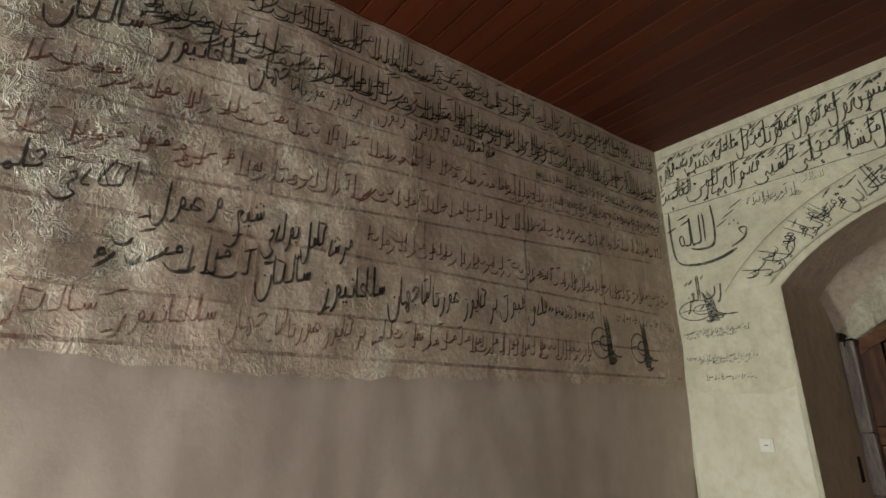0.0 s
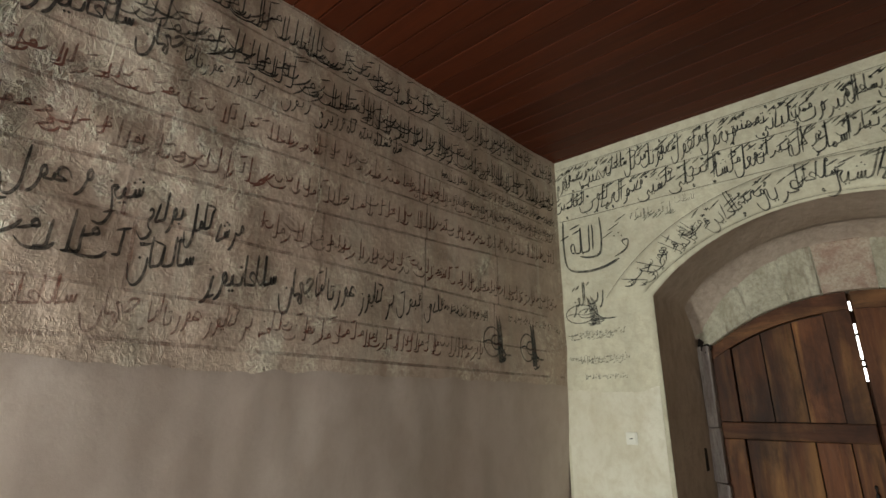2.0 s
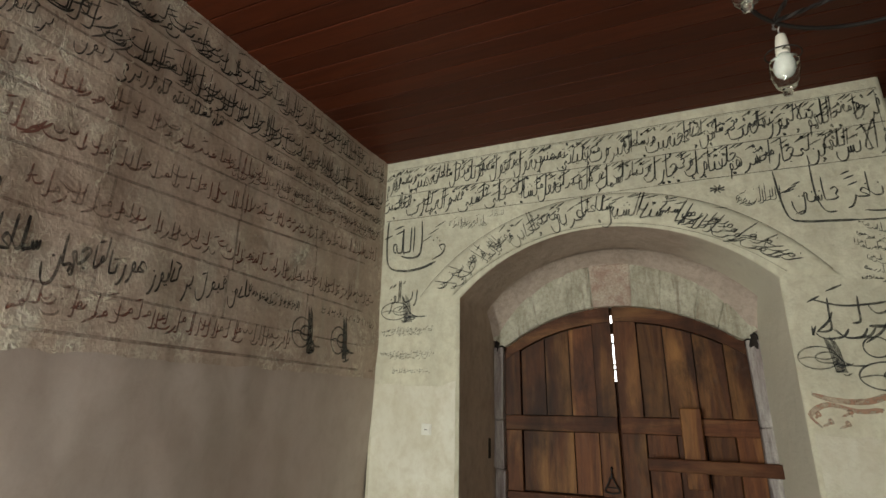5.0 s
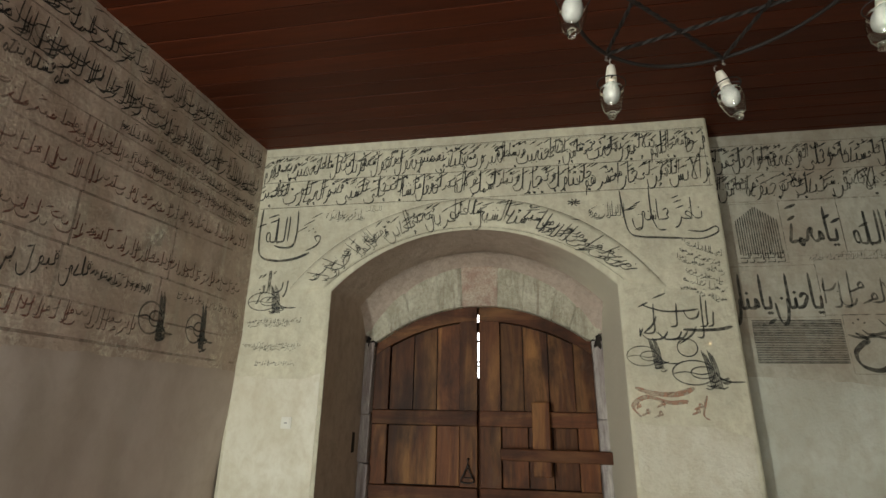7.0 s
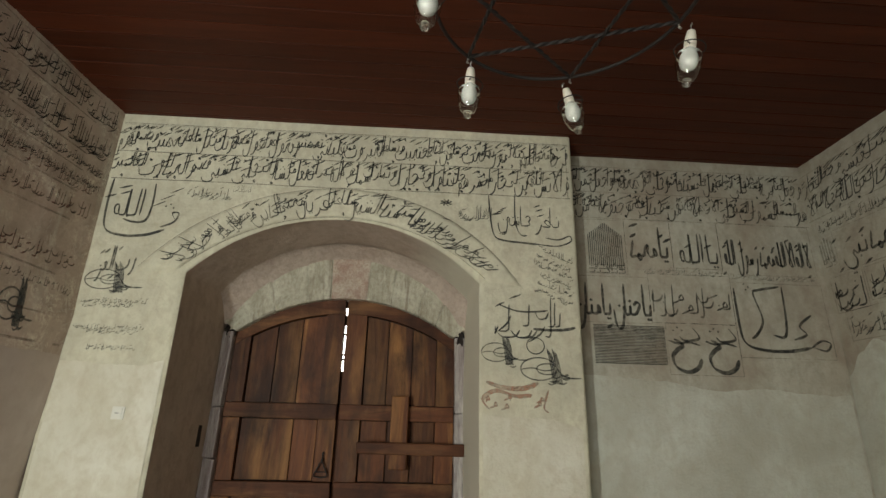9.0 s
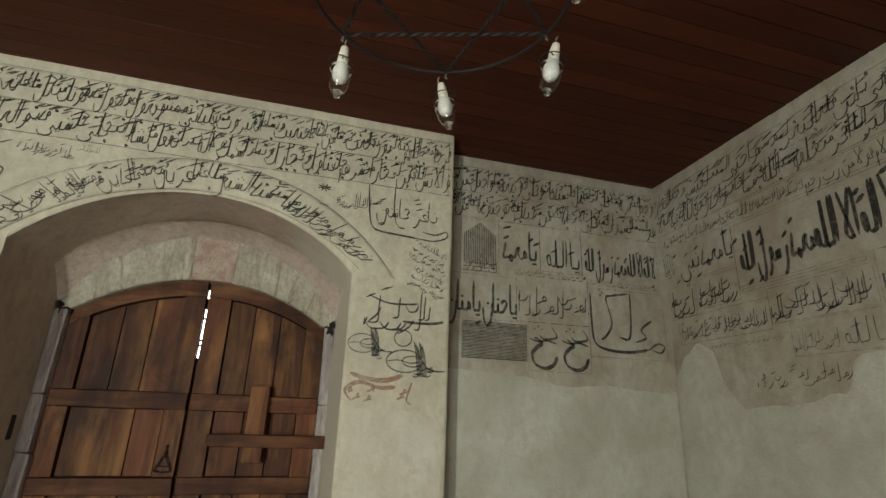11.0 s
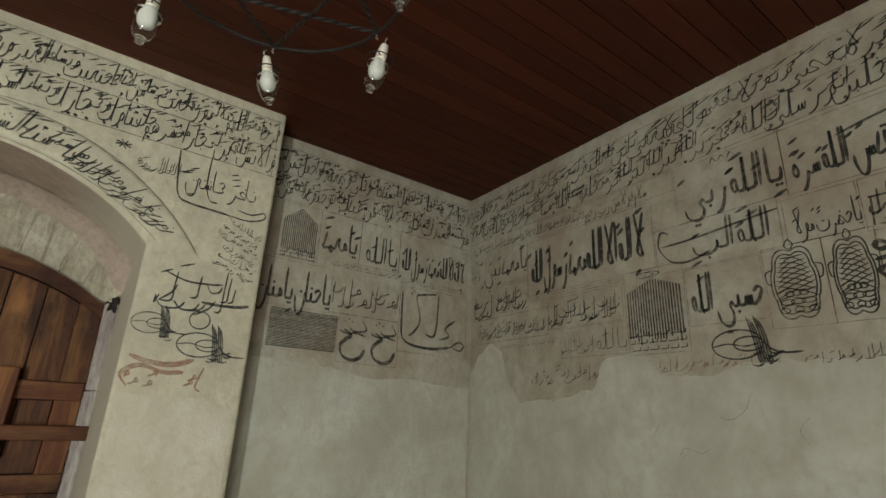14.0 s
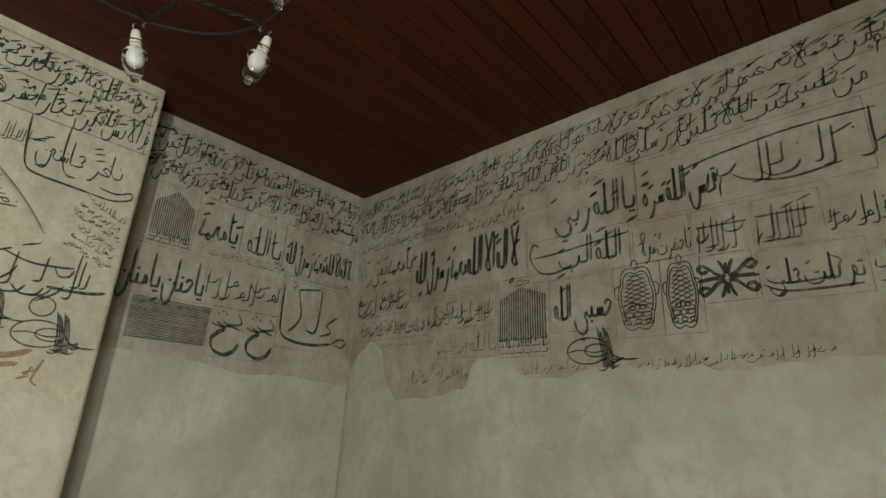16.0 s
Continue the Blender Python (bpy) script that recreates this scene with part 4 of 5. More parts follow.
def compose(text, rnd, marks=0.0, stacked=False, hang=0.0):
    """Strokes, dots and length of a line of writing; stacked: every other word rides on the tail of the one before it."""
    out, dots, x = [], [], 0.0
    for i, word in enumerate(text.split()):
        strokes, spots, width = compose_word(word)
        lift, tall, wide = (0.36, 0.64, 0.86) if stacked and i % 2 else (0.0, 1.0, 1.0)
        lean = 0.10 if stacked else 0.0

        def to(u, v):
            if stacked:
                v = v * 0.6 if v < 0 else (v * 1.22 if v < 0.56 else 0.683 + (v - 0.56) * 0.72)
            elif hang:
                v = v if v < 0.5 else 0.5 + (v - 0.5) * 0.7
            return x + u * wide - lean * v, lift + v * tall + (0.10 * (1 - u / max(width, 0.3)) if stacked and not lift else hang * (0.6 - u / max(width, 0.3)))
        for stroke in strokes:
            out.append([to(u, v) for u, v in stroke])
            a, b = stroke[0], stroke[-1]
            if stacked and a[1] > 0.9:
                out.append([to(a[0], a[1]), to(a[0] - 0.07, a[1] - 0.10)])
        dots += [to(u, v) for u, v in spots]
        if stacked:
            many = max(2, int(width * 3.2))
            for k in range(many):
                u = x + (k + rnd.random()) * width * wide / many
                if rnd.random() < marks:
                    v = rnd.choice((1.0, 1.03, 0.9, 0.72, 0.5))
                    out.append([(u, v), (u + 0.40 + 0.2 * rnd.random(), v - 0.18)])
                if rnd.random() < marks * 0.5:
                    v = rnd.choice((0.85, 0.7, 0.95, -0.12))
                    kind = rnd.random()
                    if kind < 0.4:
                        out.append([(u, v), (u + 0.03, v - 0.08), (u + 0.07, v), (u + 0.10, v - 0.08), (u + 0.15, v + 0.02)])
                    elif kind < 0.75:
                        out.append([(u, v), (u + 0.05, v + 0.06), (u + 0.10, v), (u + 0.04, v - 0.05), (u, v)])
                    else:
                        out.append([(u, v), (u - 0.03, v + 0.07), (u + 0.05, v + 0.07), (u + 0.03, v - 0.01), (u + 0.12, v - 0.07)])
            x += width * wide * 0.70 + 0.05
        else:
            if rnd.random() < marks:
                out.append([(x + width - 0.35 - 0.3 * rnd.random(), 1.1), (x + width - 0.05, 0.98)])
            x += width + 0.12
            for _ in range(5):
                if rnd.random() < marks:
                    u, v = x - rnd.random() * 0.9, rnd.choice((0.62, 0.75, 0.9, -0.32))
                    out.append([(u, v), (u + 0.26 + 0.15 * rnd.random(), v - 0.13)])
    return out, dots, max(0.3, x + (0.25 if stacked else 0.0))


def smooth_path(p, n=5):
    if len(p) < 3:
        return [(p[0][0] + (p[-1][0] - p[0][0]) * i / 4, p[0][1] + (p[-1][1] - p[0][1]) * i / 4) for i in range(5)]
    q = [p[0]] + list(p) + [p[-1]]
    out = []
    for a, b, c, d in zip(q, q[1:], q[2:], q[3:]):
        for i in range(n):
            t = i / n
            out.append(tuple(0.5 * (2 * b[k] + (c[k] - a[k]) * t + (2 * a[k] - 5 * b[k] + 4 * c[k] - d[k]) * t * t + (3 * b[k] - a[k] - 3 * c[k] + d[k]) * t ** 3) for k in (0, 1)))
    out.append(p[-1])
    return out


class Pen:
    """Collects brush strokes that lie on one wall face."""

    def __init__(self, face, off=0.002):
        self.face, self.off, self.bm, self.count = face, off, bmesh.new(), 0

    def stroke(self, pts, width, nib=0.65, taper=True, n=5):
        """pts: (coordinate along the wall, height)."""
        path = smooth_path(pts, n)
        off = self.off + 0.00012 * (self.count % 9)
        self.count += 1
        prev = None
        last = len(path) - 1
        for i, (c, z) in enumerate(path):
            a, b = path[max(0, i - 1)], path[min(last, i + 1)]
            dc, dz = b[0] - a[0], b[1] - a[1]
            size = math.hypot(dc, dz) or 1e-6
            way = math.atan2(dz, dc * self.face.left)
            w = width * (1 - nib + nib * abs(math.sin(way - 0.95)))
            if taper:
                w *= min(1.0, 0.45 + i / 3, 0.35 + (last - i) / 3)
            nc, nz = -dz / size * w / 2, dc / size * w / 2
            pair = (self.bm.verts.new(self.face.at(c + nc, z + nz, off)), self.bm.verts.new(self.face.at(c - nc, z - nz, off)))
            if prev:
                self.bm.faces.new((prev[0], pair[0], pair[1], prev[1]))
            prev = pair

    def dot(self, c, z, size):
        off = self.off + 0.0013
        v = [self.bm.verts.new(self.face.at(c + a * size, z + b * size, off)) for a, b in ((0, 0.62), (0.6, 0.0), (0, -0.62), (-0.6, 0))]
        self.bm.faces.new(v)

    def rule(self, c0, z0, c1, z1, width):
        n = max(2, int(abs(c1 - c0) + abs(z1 - z0)) * 12 + 2)
        self.stroke([(c0 + (c1 - c0) * i / n, z0 + (z1 - z0) * i / n + 0.002 * noise.noise(Vector((c0 + i, z0 * 9, 0)))) for i in range(n + 1)], width, 0.0, False, 2)

    def panel(self, c0, z0, c1, z1, width=0.005):
        for a in ((c0, z0, c1, z0), (c1, z0, c1, z1), (c1, z1, c0, z1), (c0, z1, c0, z0)):
            self.rule(*a, width)

    def done(self, name, material, parent, label=""):
        for f in self.bm.faces:
            if f.normal.length == 0:
                f.normal_update()
        return part(name, self.bm, material, parent, label)


WALL_OF = {id(LEFT): wall_left, id(DOOR): wall_door, id(RECESS): wall_recess, id(FAR): wall_far}
rnd = random.Random(7)


def write(face, text, right, left, base, height, pen=0.085, material=None, slope=0.0, marks=0.35, where=None, off=0.002, label="line of painted Arabic calligraphy", stacked=False, hang=0.0):
    """A line of writing between two places, read from right to left; where(f, v) may bend it."""
    strokes, dots, length = compose(text, rnd, marks, stacked, hang)
    p = Pen(face, off)

    def to(u, v):
        f = u / length
        if where:
            return where(f, v)
        return right + (left - right) * f, base + slope * (left - right) * f + v * height
    for s in strokes:
        p.stroke([to(u, v) for u, v in s], pen * height)
    for u, v in dots:
        p.dot(*to(u, v), pen * height * 0.85)
    return p.done("inscription", material or INK, WALL_OF[id(face)], label)


def bars(face, right, left, base, height, density, pen=0.06, material=None, slope=0.0, off=0.002, where=None, upright=0.5, label="line of worn painted strokes"):
    """Writing past reading: upright, lying and slanting bars of its size."""
    p = Pen(face, off)
    length = abs(left - right) / height

    def to(u, v):
        f = u / length
        if where:
            return where(f, v)
        return right + (left - right) * f, base + slope * (left - right) * f + v * height
    count = int(length * density)
    for k in range(count):
        u = length * (k + rnd.random()) / count
        kind = rnd.random()
        if kind < upright * 0.8:
            h = 0.6 + 0.4 * rnd.random()
            lo = rnd.choice((0.0, 0.0, 0.1, 0.25))
            pts = [(u - 0.02, h), (u, (lo + h) / 2), (u + 0.02, lo + 0.03), (u + 0.12 + 0.2 * rnd.random(), lo)]
        elif kind < upright * 0.8 + 0.25:
            w, v = 0.3 + 0.5 * rnd.random(), rnd.choice((0.02, 0.1, 0.35, 0.5))
            pts = [(u, v + 0.12), (u + w * 0.2, v - 0.04), (u + w * 0.7, v - 0.06), (u + w, v + 0.12)]
        elif kind < upright * 0.8 + 0.36:
            v = 0.45 + 0.55 * rnd.random()
            pts = [(u, v + 0.06), (u + 0.3, v - 0.06)]
        elif kind < upright * 0.8 + 0.46:
            w = 0.3 + 0.2 * rnd.random()
            v = rnd.choice((0.05, 0.3))
            pts = [(u, v + 0.2), (u + w * 0.3, v), (u + w, v - 0.2)]
        else:
            v = 0.05 + 0.45 * rnd.random()
            r = 0.08
            pts = [(u + r, v), (u - r * 0.5, v + r * 0.4), (u, v + 2 * r), (u + r, v + r), (u + r, v), (u + 0.3, v - 0.1)]
        pts = [(min(max(a, 0), length), b) for a, b in pts]
        p.stroke([to(a, b) for a, b in pts], pen * height, n=4)
        if rnd.random() < 0.22:
            p.dot(*to(u, 0.3 + 0.5 * rnd.random()), pen * height * 0.8)
    return p.done("inscription", material or INK_SOFT, WALL_OF[id(face)], label)


def tughra(face, c0, c1, z0, z1, material=None, off=0.002):
    """A looped cipher: egg-shaped loops, a sheaf of uprights, a heap of strokes and a long tail. c0: reader's left, c1: reader's right."""
    p = Pen(face, off)

    def to(u, v):
        return c0 + (c1 - c0) * u, z0 + (z1 - z0) * v
    w = abs(z1 - z0) * 0.035
    for rx, ry, cx in ((0.30, 0.27, 0.31), (0.17, 0.13, 0.44)):
        p.stroke([to(cx + rx * math.cos(a), 0.42 + ry * math.sin(a)) for a in steps(0.35, 2 * math.pi - 0.35, 12)], w, 0.3)
    p.stroke([to(0.02, 0.40), to(0.2, 0.44), to(0.4, 0.38), to(0.56, 0.42)], w * 0.9, 0.3)
    for i in range(6):
        u = 0.50 + 0.028 * i
        p.stroke([to(u - 0.05, 0.92 - 0.05 * (i % 3)), to(u, 0.55), to(u + 0.03, 0.15), to(u + 0.05, 0.06)], w * 1.1, 0.2)
    for i in range(9):
        u, v = 0.44 + 0.25 * rnd.random(), 0.02 + 0.28 * rnd.random()
        p.stroke([to(u, v), to(u + 0.06, v - 0.03), to(u + 0.13, v + 0.02)], w, 0.3)
    p.stroke([to(0.60, 0.45), to(0.68, 0.30), to(0.80, 0.22), to(1.0, 0.22)], w * 1.2, 0.2)
    return p.done("cipher", material or INK_SOFT, WALL_OF[id(face)], "painted looped cipher")


def lattice(face, c0, c1, z0, z1, n, gable=0.0, material=None, foot=0.18, upright=True):
    """A panel of close parallel bars; gable: how far its head rises in the middle."""
    p = Pen(face)
    for i in range(n):
        f = (i + 0.5) / n
        if upright:
            c = c0 + (c1 - c0) * f
            top = z1 - gable + gable * (1 - abs(2 * f - 1))
            p.rule(c, z0 + (z1 - z0) * foot * (0.3 + 0.7 * rnd.random()), c, top, abs(c1 - c0) / n * 0.55)
        else:
            z = z0 + (z1 - z0) * f
            p.rule(c0, z, c1, z, (z1 - z0) / n * (0.45 + 0.3 * rnd.random()))
    if upright and foot:
        for k in range(3):
            z = z0 + (z1 - z0) * foot * (0.1 + 0.4 * k)
            c = min(c0, c1)
            while c < max(c0, c1) - 0.03:
                d = 0.02 + 0.05 * rnd.random()
                p.rule(c, z, min(c + d, max(c0, c1)), z, 0.006)
                p.rule(c, z, c, z + 0.02, 0.006)
                c += d + 0.012
    return p.done("lattice_panel", material or INK_SOFT, WALL_OF[id(face)], "panel of close painted bars")


def knot(face, cc, zc, w, h, material=None):
    """An interlaced cartouche: lobed outline filled with crossing curves."""
    p = Pen(face)
    t = 0.008

    def lobed(a, size=1.0):
        ca, sa = math.cos(a), math.sin(a)
        r = size / (abs(ca) ** 3 + abs(sa) ** 3) ** (1 / 3) * (0.88 + 0.10 * abs(math.cos(3 * a)))
        return cc + w / 2 * r * ca, zc + h / 2 * r * sa
    for size in (1.0, 0.86):
        p.stroke([lobed(a, size) for a in steps(0, 2 * math.pi, 36)], t, 0.3, False, 3)
    # upper half: a net of straight crossing bands
    for k in range(7):
        z = zc + h * (-0.20 + 0.075 * k)
        half = w * (0.42 - 0.028 * k)
        for m in (1, -1):
            p.stroke([(cc - m * half, z), (cc - m * half * 0.2, z + h * 0.09), (cc + m * half, z + h * (0.20 - 0.015 * k))], t * 0.85, 0.4)
    # lower half: rows of loops over curling feet
    for k in range(3):
        z = zc + h * (-0.36 + 0.11 * k)
        for m in (-0.28, 0.0, 0.28):
            p.stroke([(cc + w * (m * (1 - 0.25 * k) + (0.09 + 0.05 * (k % 2)) * math.cos(a)), z + h * 0.035 * math.sin(a)) for a in steps(0.3 * k, 2 * math.pi + 0.3 * k, 9)], t * 0.9, 0.3, False, 3)
        p.stroke([(cc - w * 0.40, z + h * 0.05), (cc - w * 0.15, z + h * 0.02), (cc + w * 0.15, z + h * 0.07), (cc + w * 0.40, z + h * 0.03)], t * 0.8, 0.4)
    # bud on top and a curl on either side
    p.stroke([(cc, zc + h * 0.46), (cc - w * 0.09, zc + h * 0.52), (cc, zc + h * 0.60), (cc + w * 0.09, zc + h * 0.52), (cc, zc + h * 0.46)], t * 0.9, 0.3, False)
    for m in (1, -1):
        p.stroke([(cc + m * w * 0.42, zc + h * 0.22), (cc + m * w * 0.58, zc + h * 0.18), (cc + m * w * 0.56, zc + h * 0.04), (cc + m * w * 0.47, zc + h * 0.02)], t, 0.3)
    return p.done("knot_panel", material or INK, WALL_OF[id(face)], "painted interlaced cartouche")


def rosette(face, cc, zc, w, h, width, petals=8, material=None):
    p = Pen(face)
    if w > 0.1:  # two words mirrored about both axes
        for m in (1, -1):
            for n in (1, -1):
                p.stroke([(cc + m * w * u, zc + n * h * v) for u, v in ((0.02, 0.05), (0.2, 0.12), (0.36, 0.30), (0.5, 0.40), (0.58, 0.30), (0.5, 0.20), (0.36, 0.24))], width, 0.4)
                p.stroke([(cc + m * w * u, zc + n * h * v) for u, v in ((0.03, 0.10), (0.07, 0.30), (0.15, 0.50))], width * 0.9, 0.4)
            p.stroke([(cc + m * w * 0.05, zc), (cc + m * w * 0.3, zc + h * 0.02), (cc + m * w * 0.62, zc - h * 0.02)], width, 0.3)
            p.stroke([(cc, zc + m * h * 0.1), (cc + w * 0.01, zc + m * h * 0.3), (cc, zc + m * h * 0.42)], width * 0.8, 0.3)
    else:
        for k in range(petals):
            a = math.pi * (2 * k + 1) / petals
            ca, sa = math.cos(a), math.sin(a)
            p.stroke([(cc + w * 0.04 * ca, zc + h * 0.05 * sa), (cc + w * 0.3 * ca - 0.04 * w * sa, zc + h * 0.3 * sa + 0.05 * h * ca), (cc + w * 0.5 * ca, zc + h * 0.5 * sa)], width, 0.4)
    return p.done("rosette", material or INK, WALL_OF[id(face)], "painted mirrored rosette")

# ---- writing on the door wall ----
rules = Pen(DOOR)
for z, w in ((3.352, 0.006), (3.342, 0.003), (3.138, 0.007), (2.935, 0.006)):
    rules.rule(-1.185, z, 1.885, z, w)
for a, b in ((-1.17, 3.138), (-1.17, 2.935)):
    rules.rule(a, b, a, b + 0.2, 0.005)
rules.done("ruled_lines", RULE_GREY, wall_door)
outline = Pen(DOOR, BAND_OFF * 0.2 + 0.002)
for v in (0.012, 0.985):
    outline.stroke([on_band(a, v) for a in steps(0.01, 0.99, 40)], 0.006, 0.2, False)
outline.done("band_outline", RULE_GREY, wall_door)

write(DOOR, "frja wmxrja allhm btlaly nwr bhaa Hjb erSk mn aedaI aHtjbt wbsvwp aljbrwt mmn ykydny tHcnt wbHwl vwl jwl Sdyd qwtk mn kl slvan tHcnt wbdymwm qywm", -1.18, 1.88, 3.178, 0.158, 0.066, INK, marks=0.75, stacked=True)
write(DOOR, "walans allhm kn lI jara mn Srhm jl Tnawk wez jark wtbark asmk wla alh gyrk tfel ma tSaa want elI kl SyI qdyr walHmd llh rb alealmyn", -1.18, 1.88, 2.975, 0.158, 0.066, INK, marks=0.75, stacked=True)


# along the arch: past reading at both ends, legible over the crown
for a0, a1 in ((0.03, 0.27), (0.75, 0.97)):
    bars(DOOR, 0, 0.70, 0, 0.20, 4.0, 0.045, INK, where=lambda u, v, a0=a0, a1=a1: on_band(a0 + (a1 - a0) * u, 0.12 + 0.86 * v), off=BAND_OFF + 0.0022, upright=0.05)
    bars(DOOR, 0, 0.70, 0, 0.20, 7.5, 0.045, INK, where=lambda u, v, a0=a0, a1=a1: on_band(a0 + (a1 - a0) * u, 0.08 + 0.86 * v), off=BAND_OFF + 0.002, upright=0.42)
write(DOOR, "ya syd snd ya alSyx slvan vryq mHyI aldyn", 0, 1, 0, 0.19, 0.056, INK, marks=0.7, stacked=True, where=lambda u, v: on_band(0.26 + 0.50 * u, 0.18 + 0.74 * v), off=BAND_OFF + 0.002)

# left pier
p = Pen(DOOR)
p.stroke([(1.86, 2.93), (1.865, 2.75), (1.84, 2.58), (1.72, 2.535), (1.58, 2.545), (1.47, 2.585)], 0.020)
p.stroke([(1.42, 2.66), (1.44, 2.70), (1.40, 2.70), (1.42, 2.64), (1.50, 2.60)], 0.013)
p.stroke([(1.585, 2.905), (1.58, 2.76), (1.60, 2.645), (1.68, 2.63), (1.745, 2.65)], 0.017)
for i in range(3):
    p.stroke([(1.40 + 0.05 * i, 2.88 - 0.05 * i), (1.48 + 0.05 * i, 2.84 - 0.05 * i)], 0.008)
for c, z in ((1.46, 2.76), (1.49, 2.745), (1.44, 2.735)):
    p.dot(c, z, 0.011)
p.done("inscription", INK, wall_door, "large painted letters in a sweeping stroke")
write(DOOR, "allh", 1.635, 1.84, 2.675, 0.19, 0.075, INK, label="painted word in black letters")
write(DOOR, "rb alez", 1.60, 1.84, 2.35, 0.15, 0.085, INK, slope=-0.25)
tughra(DOOR, 1.885, 1.53, 2.15, 2.38, INK_SOFT)
for z, l, r_ in ((2.10, 1.87, 1.47), (2.075, 1.86, 1.55), (1.94, 1.88, 1.47), (1.915, 1.80, 1.5), (1.82, 1.78, 1.49)):
    bars(DOOR, r_, l, z, 0.035, 3.6, 0.10, INK_SOFT, upright=0.25)
bars(DOOR, 1.08, 1.37, 2.815, 0.08, 7.0, 0.06, INK_SOFT)
bars(DOOR, 0.96, 1.08, 2.875, 0.05, 4.0, 0.06, INK_SOFT)

# right pier
p = Pen(DOOR)
p.stroke([(-0.62, 2.93), (-0.635, 2.75), (-0.66, 2.64), (-0.72, 2.61), (-0.84, 2.60), (-0.97, 2.59)], 0.016)
p.stroke([(-0.97, 2.59), (-1.08, 2.585), (-1.17, 2.62), (-1.165, 2.66), (-1.09, 2.63), (-1.0, 2.64)], 0.011)
p.stroke([(-0.80, 2.95), (-0.80, 2.76), (-0.83, 2.66), (-0.88, 2.65)], 0.013)
p.done("inscription", INK, wall_door, "large painted sweeping strokes")
write(DOOR, "nZr easq".replace("Z", "V").replace("sq", "Sq"), -1.10, -0.66, 2.72, 0.14, 0.075, INK)
bars(DOOR, -0.64, -0.42, 2.745, 0.12, 8.0, 0.05, INK_SOFT)
rosette(DOOR, -0.332, 2.862, 0.085, 0.055, 0.010)
for i in range(6):
    bars(DOOR, -1.18 + 0.015 * (i % 2), -0.96 + 0.02 * (i % 3), 2.46 - 0.058 * i, 0.055, 5.0, 0.09, INK_SOFT, slope=0.42, upright=0.2, label="small slanting painted line")
bars(DOOR, -1.10, -0.66, 1.985, 0.25, 8.0, 0.05, INK, upright=0.5, label="dense panel of interlaced painted strokes")
p = Pen(DOOR)
p.stroke([(-0.90, 2.03), (-1.0, 2.025), (-1.1, 2.03), (-1.17, 2.045)], 0.02)
p.stroke([(-0.68, 2.18), (-0.80, 2.14), (-0.92, 2.14), (-1.0, 2.15)], 0.013)
p.stroke([(-0.91 + 0.055 * math.cos(a), 1.925 + 0.05 * math.sin(a)) for a in steps(0, 6.283, 14)], 0.008, 0.3)
p.done("inscription", INK, wall_door, "broad painted strokes")
tughra(DOOR, -0.57, -0.86, 1.79, 2.0, INK_SOFT)
tughra(DOOR, -0.81, -1.19, 1.68, 1.93, INK_SOFT)
p = Pen(DOOR)
p.stroke([(-0.60, 1.70), (-0.70, 1.67), (-0.82, 1.665), (-0.92, 1.70)], 0.032)
p.stroke([(-0.62, 1.54), (-0.58, 1.60), (-0.66, 1.65), (-0.78, 1.62), (-0.88, 1.63)], 0.027)
p.stroke([(-0.98, 1.66), (-0.95, 1.56), (-0.98, 1.53)], 0.016)
p.done("inscription", RED_PALE, wall_door, "faded pale red painted strokes")
bars(DOOR, -0.98, -0.60, 1.545, 0.13, 3.0, 0.10, RED_PALE, upright=0.25)

# ---- writing on the recessed wall ----
rules = Pen(RECESS)
for z in (3.335, 3.125, 2.915):
    rules.rule(-3.09, z, -1.2, z, 0.006)
for c0, z0, c1, z1 in ((-1.36, 2.49, -1.66, 2.90), (-1.66, 2.53, -2.0, 2.91), (-2.0, 2.55, -2.36, 2.91), (-2.36, 2.52, -3.07, 2.91), (-1.28, 2.14, -1.80, 2.47), (-1.89, 1.80, -2.40, 2.15), (-2.40, 1.93, -3.08, 2.46), (-1.80, 2.15, -2.40, 2.50)):
    rules.panel(c0, z0, c1, z1)
rules.done("ruled_lines", RULE, wall_recess)
write(RECESS, "wjel alnar brda wslama elI abrahym cl elI sydna mHmd welI alh wcHbh wslm wajel ly mn amry", -3.09, -1.2, 3.165, 0.155, 0.068, INK, marks=0.75, stacked=True)
write(RECESS, "hw almmsk alsmwat alsbe elI alarC ala baDnh mn Sr ebdk flan wjnwdh watbaeh mn aljn", -3.09, -1.2, 2.956, 0.155, 0.068, INK, marks=0.75, stacked=True)
lattice(RECESS, -1.38, -1.64, 2.49, 2.88, 18, 0.10, INK)
write(RECESS, "ya mHmd", -1.97, -1.67, 2.63, 0.23, 0.10, INK)
write(RECESS, "ya allh", -2.34, -2.03, 2.60, 0.22, 0.085, INK)
write(RECESS, "la alh ala allh mHmd rswl allh", -3.05, -2.38, 2.60, 0.19, 0.085, INK, marks=0.4)
bars(RECESS, -2.36, -1.78, 2.50, 0.06, 6.4, 0.07, INK_PALE, upright=0.3)
bars(RECESS, -3.05, -2.4, 2.485, 0.05, 6.4, 0.07, INK_PALE, upright=0.3)
write(RECESS, "ya Hnan ya mnan", -1.80, -1.24, 2.20, 0.22, 0.105, INK, marks=0.1)
bars(RECESS, -2.40, -1.82, 2.20, 0.24, 5.8, 0.06, INK_SOFT)
lattice(RECESS, -1.38, -1.88, 1.86, 2.125, 26, 0.0, INK, 0.0, False)
p = Pen(RECESS)
